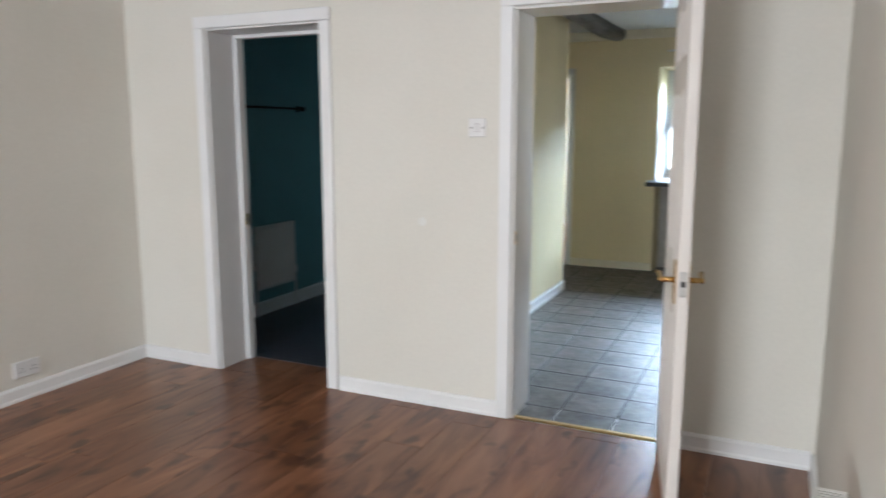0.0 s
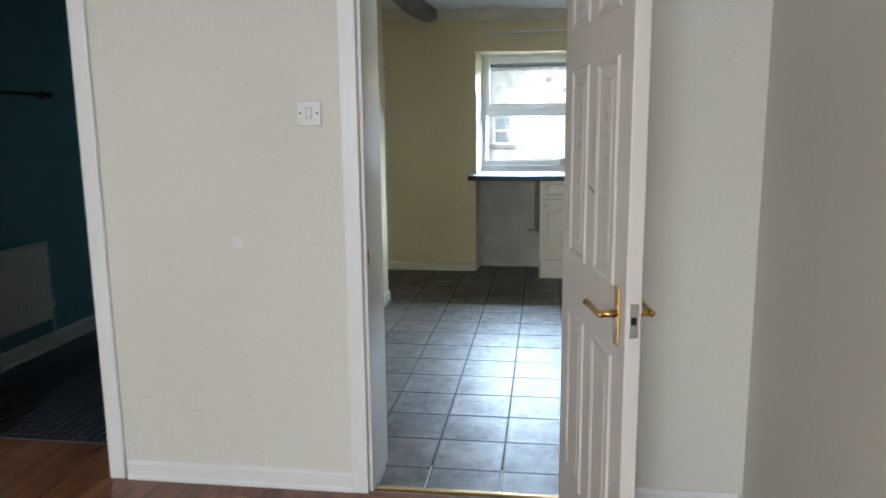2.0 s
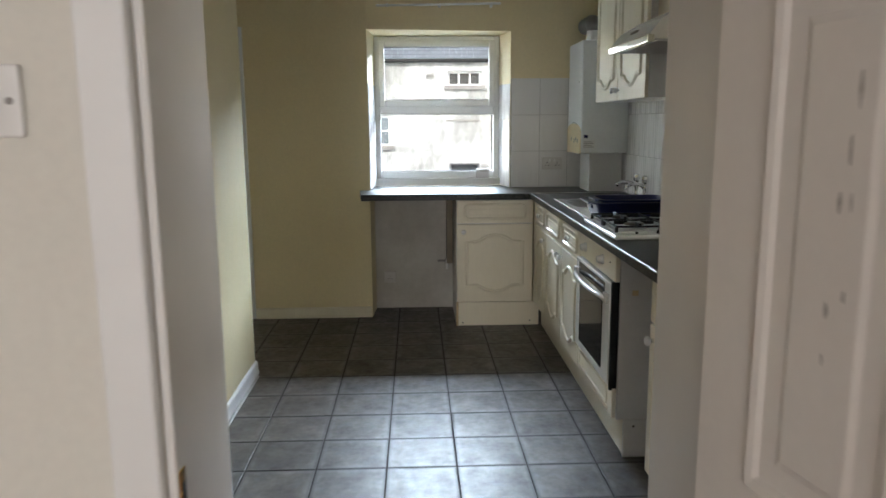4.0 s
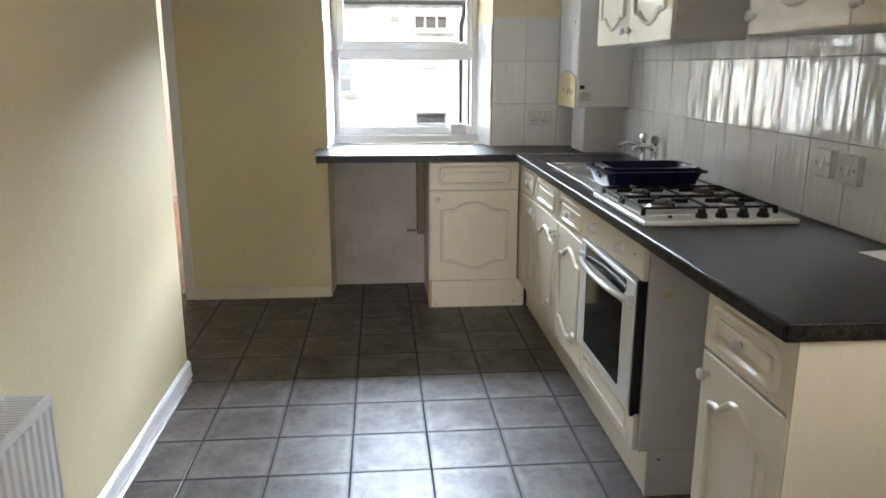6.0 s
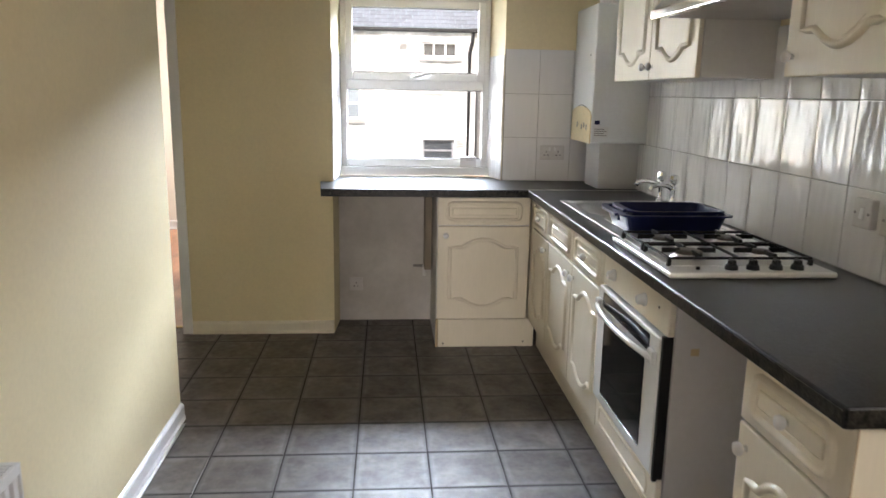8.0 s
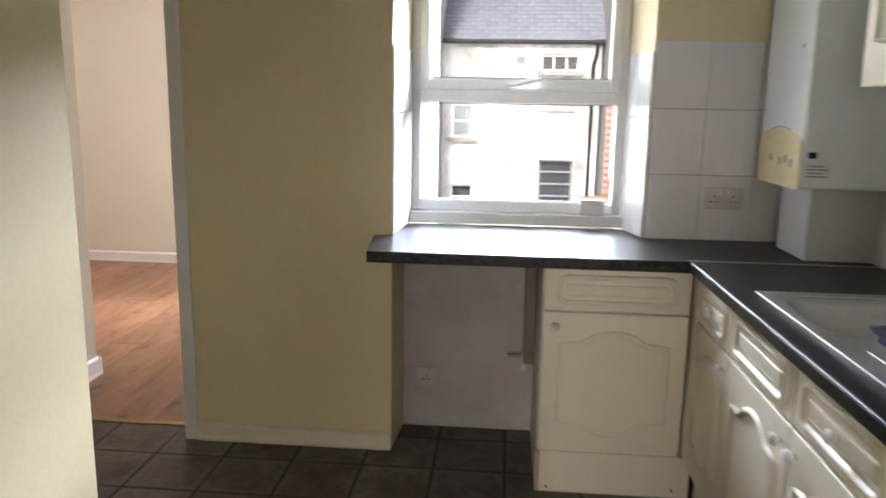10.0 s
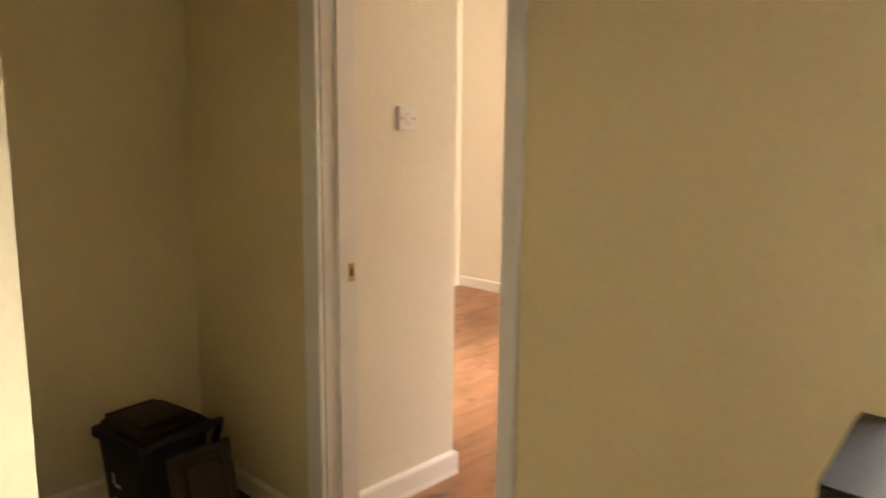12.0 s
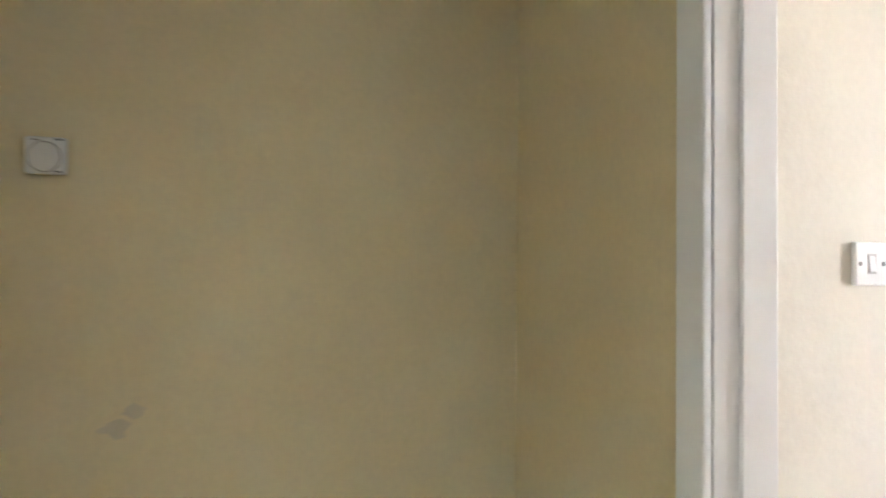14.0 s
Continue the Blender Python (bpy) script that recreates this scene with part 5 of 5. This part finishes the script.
def caddy(m, label):
    """Kitchen waste caddy: tapered tub, rimmed lid with a flat raised field, bail handle."""
    c = thing("food_waste_caddy", label, "waste bin", m)
    bm = bmesh.new()
    rs = []
    for hx, hy, z in ((0.105, 0.10, 0.0), (0.112, 0.107, 0.01), (0.135, 0.13, 0.37), (0.15, 0.145, 0.375), (0.15, 0.145, 0.40), (0.14, 0.135, 0.402)):
        ring = []
        for qx, qy, a0 in ((1, 1, 0), (-1, 1, 90), (-1, -1, 180), (1, -1, 270)):
            for k in range(4):
                a = radians(a0 + 30 * k)
                ring.append(bm.verts.new((qx * (hx - 0.03) + 0.03 * math.cos(a), qy * (hy - 0.03) + 0.03 * math.sin(a), z)))
        rs.append(ring)
    for a, b in zip(rs, rs[1:]):
        for k in range(16):
            bm.faces.new((a[k], a[(k + 1) % 16], b[(k + 1) % 16], b[k]))
    bm.faces.new(rs[0][::-1])
    bm.faces.new(rs[-1])
    part("tub", bm, BLACK_BIN, c, "dark tapered tub")
    bm = box(-0.125, 0.125, -0.12, 0.12, 0.403, 0.43, 0.018, 3)
    lid = part("lid", bm, BROWN_BIN, c, "dark brown lid")
    part("lid_field", box(-0.09, 0.09, -0.085, 0.085, 0.428, 0.446, 0.012, 3), BROWN_BIN, lid)
    part("hinge_bar", cyl(bmesh.new(), (-0.13, -0.09, 0.425), (-0.13, 0.09, 0.425), 0.009), BROWN_BIN, lid)
    bm = tube(bmesh.new(), [(0.155, -0.13, 0.34), (0.175, -0.135, 0.40), (0.20, -0.12, 0.425), (0.21, -0.07, 0.43), (0.21, 0.07, 0.43), (0.20, 0.12, 0.425), (0.175, 0.135, 0.40), (0.155, 0.13, 0.34)], 0.013, 10)
    part("handle", bm, BLACK_BIN, c, "", True)
    for i, (x, z, w, h) in enumerate(((-0.05, 0.22, 0.012, 0.05), (-0.03, 0.21, 0.03, 0.012), (-0.055, 0.13, 0.012, 0.07), (-0.025, 0.12, 0.012, 0.06), (0.015, 0.11, 0.03, 0.012), (0.03, 0.10, 0.012, 0.05))):
        y = -(0.1075 + (z - 0.01) * 0.064) - 0.0008
        part("print_bar", box(x - w / 2, x + w / 2, y - 0.0012, y + 0.002, z, z + h), PLASTIC_GREY, c)
    return c


caddy(pose(-3.125, 7.715, 0, 0, 0, 8), "dark brown kitchen waste caddy with lid and bail handle")
ld = thing("bin_lid", "dark brown bin lid leaning against the waste caddy", "bin lid", pose(-2.815, 7.765, 0.0, -13, 0, 94))
part("panel", box(-0.115, 0.115, -0.008, 0.008, 0.0, 0.385, 0.008, 3), BROWN_BIN, ld)
part("rim", bead(bmesh.new(), round_outline(-0.1, 0.1, 0.015, 0.37, 0.03), 0.022, 0.008, -0.0075), BROWN_BIN, ld, "", True)
part("field", box(-0.066, 0.066, -0.013, -0.006, 0.05, 0.335, 0.01, 2), BROWN_BIN, ld)
bag = thing("recycling_box", "black plastic recycling box with a raised flap in the alcove", "recycling box", pose(-3.17, 7.14, 0, 0, 0, 6))
bm = bmesh.new()
bx(bm, -0.22, 0.2, -0.16, 0.16, 0.0, 0.02, 0.006)
bx(bm, -0.22, -0.205, -0.16, 0.16, 0.02, 0.27, 0.004)
bx(bm, 0.185, 0.2, -0.16, 0.16, 0.02, 0.27, 0.004)
bx(bm, -0.205, 0.185, -0.16, -0.145, 0.02, 0.27, 0.004)
bx(bm, -0.205, 0.185, 0.145, 0.16, 0.02, 0.27, 0.004)
bx(bm, -0.235, 0.215, -0.178, -0.16, 0.25, 0.275, 0.006)
bx(bm, -0.235, 0.215, 0.16, 0.178, 0.25, 0.275, 0.006)
bx(bm, 0.2, 0.218, -0.178, 0.178, 0.25, 0.275, 0.006)
part("tub", bm, BLACK_BIN, bag)
bm = box(-0.012, 0.012, -0.17, 0.19, 0.0, 0.235, 0.008, 3)
bmesh.ops.transform(bm, matrix=Matrix.Translation((-0.222, 0, 0.268)) @ pose(0, 0, 0, 0, -14, 0), verts=bm.verts)
part("flap", bm, BLACK_BIN, bag, "raised black flap")

# ---- outside ----
FYD = 23.0
hs = thing("house_opposite", "weathered white rendered house with a grey slate roof", "house")
holes = [(0.16, 1.06, 2.32, 2.70), (-1.92, -1.40, 0.74, 1.54), (-1.93, -1.38, -1.0, -0.39), (0.20, 1.02, -0.92, 0.25)]
xs = sorted({-2.15, 1.55, *[h[0] for h in holes], *[h[1] for h in holes]})
zs = sorted({-2.65, 2.97, *[h[2] for h in holes], *[h[3] for h in holes]})
bm = bmesh.new()
for xa, xb in zip(xs, xs[1:]):
    for za, zb in zip(zs, zs[1:]):
        cx, cz = (xa + xb) / 2, (za + zb) / 2
        if not any(h[0] < cx < h[1] and h[2] < cz < h[3] for h in holes):
            bx(bm, xa, xb, FYD, FYD + 0.35, za, zb)
bmesh.ops.remove_doubles(bm, verts=bm.verts, dist=0.0001)
part("wall", bm, RENDER, hs, "stained white render")
for i, (xa, xb, za, zb) in enumerate(holes):
    bm = bmesh.new()
    t = 0.05
    bx(bm, xa, xa + t, FYD + 0.12, FYD + 0.18, za, zb)
    bx(bm, xb - t, xb, FYD + 0.12, FYD + 0.18, za, zb)
    bx(bm, xa + t, xb - t, FYD + 0.12, FYD + 0.18, zb - t, zb)
    bx(bm, xa + t, xb - t, FYD + 0.12, FYD + 0.18, za, za + t)
    if i == 0:
        for k in (1, 2):
            xx = xa + (xb - xa) * k / 3
            bx(bm, xx - 0.02, xx + 0.02, FYD + 0.125, FYD + 0.175, za + t, zb - t)
    else:
        for k in range(1, 4 if i == 3 else 2):
            zz = za + (zb - za) * k / (4 if i == 3 else 2)
            bx(bm, xa + t, xb - t, FYD + 0.125, FYD + 0.175, zz - 0.02, zz + 0.02)
    wdw = part("window", bm, DARK_FRAME if i == 3 else UPVC, hs, "small dark window")
    part("pane", box(xa, xb, FYD + 0.19, FYD + 0.2, za, zb), DARK_PANE, wdw)
    part("sill", box(xa - 0.1, xb + 0.1, FYD - 0.09, FYD + 0.119, za - 0.1, za), STONE, wdw)
for xa, xb, za, zb in ((1.06, 1.27, 0.03, 0.23), (-0.42, -0.22, 2.5, 2.65)):
    bm = bmesh.new()
    for k in range(5):
        zz = za + (zb - za) * k / 5
        bx(bm, xa, xb, FYD - 0.02, FYD, zz, zz + (zb - za) / 9)
    part("air_vent", bm, STONE, hs)
part("lintel_band", box(0.1, 1.0, FYD - 0.03, FYD, 1.38, 1.43), STONE, hs)
part("gutter", box(-2.25, 1.6, FYD - 0.16, FYD + 0.02, 2.93, 3.02, 0.02), BLACK, hs, "dark gutter")
bm = tube(bmesh.new(), [(1.44, FYD - 0.08, 2.95), (1.42, FYD - 0.08, 2.7), (1.36, FYD - 0.07, 2.45), (1.36, FYD - 0.07, -2.65)], 0.045, 10)
part("downpipe", bm, BLACK, hs, "dark downpipe")
roof = part("roof", prism(bmesh.new(), [(-2.25, FYD - 0.1), (1.6, FYD - 0.1), (1.6, FYD + 1.7), (-2.25, FYD + 1.7)], 3.0, 3.01), SLATE, hs, "grey slate roof")
sl = math.atan2(1.25, 1.5)
me = None
for row in range(11):
    d = row * 0.165
    yy, zz = FYD - 0.12 + d * math.cos(sl), 3.03 + d * math.sin(sl)
    for c in range(13):
        x = -2.25 + c * 0.31 - (0.155 if row % 2 else 0)
        if me is None:
            bm = box(0, 0.302, 0, 0.2, 0, 0.012)
            me = bpy.data.meshes.new("slate")
            bm.to_mesh(me)
            bm.free()
            me.materials.append(SLATE)
        ob = new("slate", me)
        ob.parent = roof
        ob.matrix_world = Matrix.Translation((x, yy, zz)) @ pose(0, 0, 0, math.degrees(sl) - 4, 0, 0)

nb = thing("neighbour_house", "tall cream rendered house end with old pipes", "house")
part("wall", box(-9.0, -2.16, FYD - 1.1, FYD + 5, -2.65, 7.5), RENDER_CREAM, nb, "stained cream render")
part("downpipe", cyl(bmesh.new(), (-2.75, FYD - 1.16, -2.6), (-2.75, FYD - 1.16, 1.3), 0.05), RENDER_CREAM, nb)
part("hopper", box(-2.86, -2.64, FYD - 1.24, FYD - 1.1, 0.55, 0.85, 0.02), RENDER_CREAM, nb)
bw = thing("brick_outhouse", "red brick outhouse wall beside the yard", "outhouse")
bwall = part("wall", box(1.62, 6.0, FYD - 0.8, FYD + 2.0, -2.65, 6.0), STONE, bw, "mortar bed")
bm = bmesh.new()
for x in (1.78, 2.08, 2.38):
    bx(bm, x - 0.025, x + 0.025, FYD - 0.90, FYD - 0.84, -0.05, 1.75)
for z in (-0.05, 0.55, 1.15, 1.75):
    bx(bm, 1.755, 2.405, FYD - 0.895, FYD - 0.845, z - 0.025, z + 0.025)
ow = part("window", bm, UPVC, bw, "tall blue-grey window with white glazing bars")
part("pane", box(1.77, 2.39, FYD - 0.86, FYD - 0.852, -0.04, 1.74), SKY_PANE, ow)
part("sill", box(1.72, 2.45, FYD - 0.95, FYD - 0.80, -0.15, -0.076), STONE, ow)
part("waste_pipe", tube(bmesh.new(), [(1.68, FYD - 0.9, 4.5), (1.68, FYD - 0.9, 2.2), (1.9, FYD - 0.9, 1.95), (2.6, FYD - 0.9, 1.9)], 0.035, 8), UPVC, bw)
pot = thing("terracotta_bowl", "wide terracotta bowl on a dark water butt", "planter")
part("butt", lathe(bmesh.new(), [(0.32, -2.65), (0.36, -1.6), (0.33, -0.62)], Matrix.Translation((1.5, FYD - 1.6, 0)), 18), BLACK_BIN, pot, "dark water butt", True)
part("bowl", lathe(bmesh.new(), [(0.22, -0.62), (0.42, -0.50), (0.47, -0.46), (0.43, -0.46), (0.2, -0.56)], Matrix.Translation((1.5, FYD - 1.6, 0)), 22), TERRACOTTA, pot, "", True)
yw = setting("yard_wall", box(-9, -1.2, 20.4, 20.6, -2.65, -1.25), STONE, "low grey yard wall", "garden wall")

shrub = thing("bramble_bush", "straggly green bramble bush over the yard wall", "bush")
rng = random.Random(11)
bm = bmesh.new()
tips = []
for i in range(26):
    bxp, byp = rng.uniform(-3.2, -1.7), rng.uniform(20.3, 21.0)
    h = rng.uniform(0.9, 1.9)
    lean = rng.uniform(-0.5, 0.6)
    pts = [(bxp + lean * (k / 5) ** 1.5, byp + rng.uniform(-0.1, 0.1), -2.6 + (h + 0.3) * (k / 5) * (1.25 - 0.25 * k / 5)) for k in range(6)]
    tube(bm, pts, 0.012, 5)
    tips += pts[2:]
part("stems", bm, TWIG, shrub, "thin brown stems")
bm = bmesh.new()
for (tx, ty, tz) in tips:
    for k in range(26):
        p = Vector((tx + rng.gauss(0, 0.16), ty + rng.gauss(0, 0.14), tz + rng.gauss(0, 0.13)))
        q = Euler((rng.uniform(0, 6.3), rng.uniform(0, 6.3), rng.uniform(0, 6.3))).to_matrix()
        s = rng.uniform(0.03, 0.07)
        vs = [bm.verts.new(p + q @ Vector(c) * s) for c in ((-1, 0, 0), (-0.2, 0.5, 0.12), (1, 0, 0.1), (-0.2, -0.5, 0.12))]
        bm.faces.new(vs)
part("crown", bm, LEAF, shrub, "small green leaves", kind="")

# ---- pieces: tiles, boards, bricks ----


def piece_mesh(name, x0, x1, y0, y1, z0, z1, bev, material):
    """A block with a sloped rim round its top face."""
    bm = bmesh.new()
    lo = [bm.verts.new(c) for c in ((x0, y0, z0), (x1, y0, z0), (x1, y1, z0), (x0, y1, z0))]
    mid = [bm.verts.new(c) for c in ((x0, y0, z1 - bev * 0.6), (x1, y0, z1 - bev * 0.6), (x1, y1, z1 - bev * 0.6), (x0, y1, z1 - bev * 0.6))]
    hi = [bm.verts.new(c) for c in ((x0 + bev, y0 + bev, z1), (x1 - bev, y0 + bev, z1), (x1 - bev, y1 - bev, z1), (x0 + bev, y1 - bev, z1))]
    for a, b in ((lo, mid), (mid, hi)):
        for k in range(4):
            bm.faces.new((a[k], a[(k + 1) % 4], b[(k + 1) % 4], b[k]))
    bm.faces.new(hi)
    bmesh.ops.recalc_face_normals(bm, faces=bm.faces[:])
    me = bpy.data.meshes.new(name)
    bm.to_mesh(me)
    bm.free()
    me.materials.append(material)
    return me


def place(name, me, parent, m):
    ob = new(name, me)
    ob.parent = parent
    ob.matrix_world = m
    return ob


floor_k = bpy.data.objects["floor_kitchen"]
cache = {}
PX, PY = 0.285, 0.2745
for i in range(-10, 6):
    for j in range(-8, 10):
        x0, y0 = -0.855 + i * PX, 6.02 + j * PY
        x1, y1 = x0 + PX, y0 + PY
        a0, a1 = max(x0, -3.50), min(x1, 0.655)
        if y1 < WB + 0.02 and i in (-1, 0, 1):
            a0, a1 = max(a0, -1.038), min(a1, -0.328)
        b0, b1 = max(y0, 3.937 if i in (-1, 0, 1) else WB), min(y1, 8.345 if (x0 + x1) / 2 > -1.2 else 8.215)
        if a1 - a0 < 0.05 or b1 - b0 < 0.03:
            continue
        cx, cy = (a0 + a1) / 2, (b0 + b1) / 2
        if cx < -1.63 and cy < 6.80:
            continue
        key = (round(a1 - a0, 3), round(b1 - b0, 3))
        if key not in cache:
            w, h = (a1 - a0) / 2, (b1 - b0) / 2
            cache[key] = piece_mesh("tile", -w + 0.003, w - 0.003, -h + 0.0025, h - 0.0025, -0.005, 0.0, 0.0016, VINYL)
        place("tile", cache[key], floor_k, Matrix.Translation((cx, cy, 0.0)))


def boards(floor, x0, x1, y0, y1, width, length, material, seed):
    rng = random.Random(seed)
    n = int(round((x1 - x0) / width))
    width = (x1 - x0) / n
    store = {}
    for i in range(n):
        y = y0 - rng.uniform(0, length)
        while y < y1:
            a, b = max(y, y0), min(y + length, y1)
            y += length
            if b - a < 0.004:
                continue
            q = round(b - a, 3)
            if q not in store:
                store[q] = piece_mesh("board", -width / 2 + 0.0006, width / 2 - 0.0006, -q / 2 + 0.0006, q / 2 - 0.0006, -0.010, 0.0, 0.0012, material)
            place("board", store[q], floor, Matrix.Translation((x0 + (i + 0.5) * width, (a + b) / 2, 0)))


floor_l = bpy.data.objects["floor_living"]
boards(floor_l, -3.455, 0.285, -3.6, WY, 0.1925, 1.28, LAMINATE, 4)
boards(floor_l, -2.848, -2.112, WY, 4.16, 0.184, 0.6, LAMINATE, 6)
boards(bpy.data.objects["floor_room"], -5.17, -1.6, 8.225, 11.5, 0.1925, 1.28, LAMINATE_LIT, 8)

# mosaic floor of the bathroom
bm_v, bm_f = [], []
PM = 0.049
for i in range(26):
    for j in range(46):
        x0, y0 = -3.46 + i * PM, 4.165 + j * PM
        k = len(bm_v)
        for zz, e in ((-0.003, 0.0016), (0.0, 0.0022)):
            bm_v += [(x0 + e, y0 + e, zz), (x0 + PM - e, y0 + e, zz), (x0 + PM - e, y0 + PM - e, zz), (x0 + e, y0 + PM - e, zz)]
        bm_f += [(k + 4, k + 5, k + 6, k + 7)] + [(k + q, k + (q + 1) % 4, k + 4 + (q + 1) % 4, k + 4 + q) for q in range(4)]
me = bpy.data.meshes.new("mosaic_tiles")
me.from_pydata(bm_v, [], bm_f)
me.materials.append(MOSAIC)
mo = new("mosaic_tiles", me)
mo.parent = bpy.data.objects["floor_bathroom"]
tagged(mo, "small dark navy mosaic tiles", kind="stuff")

# wall tiles
wall_e = bpy.data.objects["wall_kitchen_east"]
setting("splashback_bed", box(0.6555, 0.66, 4.7, 8.205, 0.90, 1.668), TILE_GROUT, "grey grout bed of the white wall tiles", "splashback")
setting("splashback_bed_window", box(-0.048, 0.655, 8.2065, 8.2105, 0.905, 1.673), TILE_GROUT, "grey grout bed of the white wall tiles", "splashback")
tm = {}


def wall_tile(parent, m, w, h):
    key = (round(w, 3), round(h, 3))
    if key not in tm:
        tm[key] = piece_mesh("tile", -w / 2 + 0.001, w / 2 - 0.001, -h / 2 + 0.001, h / 2 - 0.001, 0.0, 0.006, 0.0022, TILE)
    rng2 = random.Random(int(m.translation.y * 977 + m.translation.z * 131 + m.translation.x * 53))
    place("tile", tm[key], parent, m @ pose(0, 0, 0, rng2.uniform(-0.25, 0.25), rng2.uniform(-0.25, 0.25), 0))


EAST = pose(0, 0, 0, 90, 0, -90)
for i in range(-4, 13):
    for k, (z0, z1) in enumerate(((0.911, 1.163), (1.163, 1.416), (1.416, 1.668))):
        y0, y1 = 5.759 + i * 0.198, 5.759 + (i + 1) * 0.198
        a0, a1 = max(y0, 4.95), min(y1, 8.19)
        if a1 - a0 < 0.03:
            continue
        wall_tile(wall_e, Matrix.Translation((0.6555, (a0 + a1) / 2, (z0 + z1) / 2)) @ EAST, a1 - a0, z1 - z0)
wall_w = bpy.data.objects["wall_kitchen_window_side"]
NORTH = pose(0, 0, 0, 90, 0, 0)
for x0, x1 in ((-0.045, 0.157), (0.157, 0.357), (0.357, 0.557)):
    for z0, z1 in ((0.911, 1.168), (1.168, 1.421), (1.421, 1.675)):
        wall_tile(wall_w, Matrix.Translation(((x0 + x1) / 2, 8.2065, (z0 + z1) / 2)) @ NORTH, x1 - x0, z1 - z0)
# tiles in the window reveals
for sx, xa, ya, xb, yb, par, flip in ((1, -0.05, 8.213, -0.10, 8.47, wall_w, -1), (-1, -1.045, 8.098, -1.02, 8.47, bpy.data.objects["wall_kitchen_north"], 1)):
    dx, dy = xb - xa, yb - ya
    ln = math.hypot(dx, dy)
    ang = math.degrees(math.atan2(dy, dx))
    cuts = [0.0, 0.198, ln] if ln > 0.22 else [0.0, ln]
    for c0, c1 in zip(cuts, cuts[1:]):
        for z0, z1 in ((0.911, 1.135), (1.135, 1.388), (1.388, 1.64)):
            cx, cy = xa + dx * (c0 + c1) / 2 / ln, ya + dy * (c0 + c1) / 2 / ln
            m = Matrix.Translation((cx, cy, (z0 + z1) / 2)) @ pose(0, 0, 0, 0, 0, ang if flip > 0 else ang + 180) @ pose(0, 0, 0, 90, 0, 0)
            if sx > 0:
                m = Matrix.Translation((cx, cy, (z0 + z1) / 2)) @ pose(0, 0, 0, 0, 0, ang) @ pose(0, 0, 0, 90, 0, 180)
            wall_tile(par, m, c1 - c0, z1 - z0)

# bricks of the outhouse
brick_me = piece_mesh("brick", -0.105, 0.105, -0.031, 0.031, 0.0, 0.012, 0.003, BRICK)
for r in range(60):
    for c in range(5):
        x = 1.74 + c * 0.225 + (0.11 if r % 2 else 0)
        if x > 2.8:
            continue
        place("brick", brick_me, bwall, Matrix.Translation((x, FYD - 0.8, -1.2 + r * 0.075)) @ pose(0, 0, 0, 90))
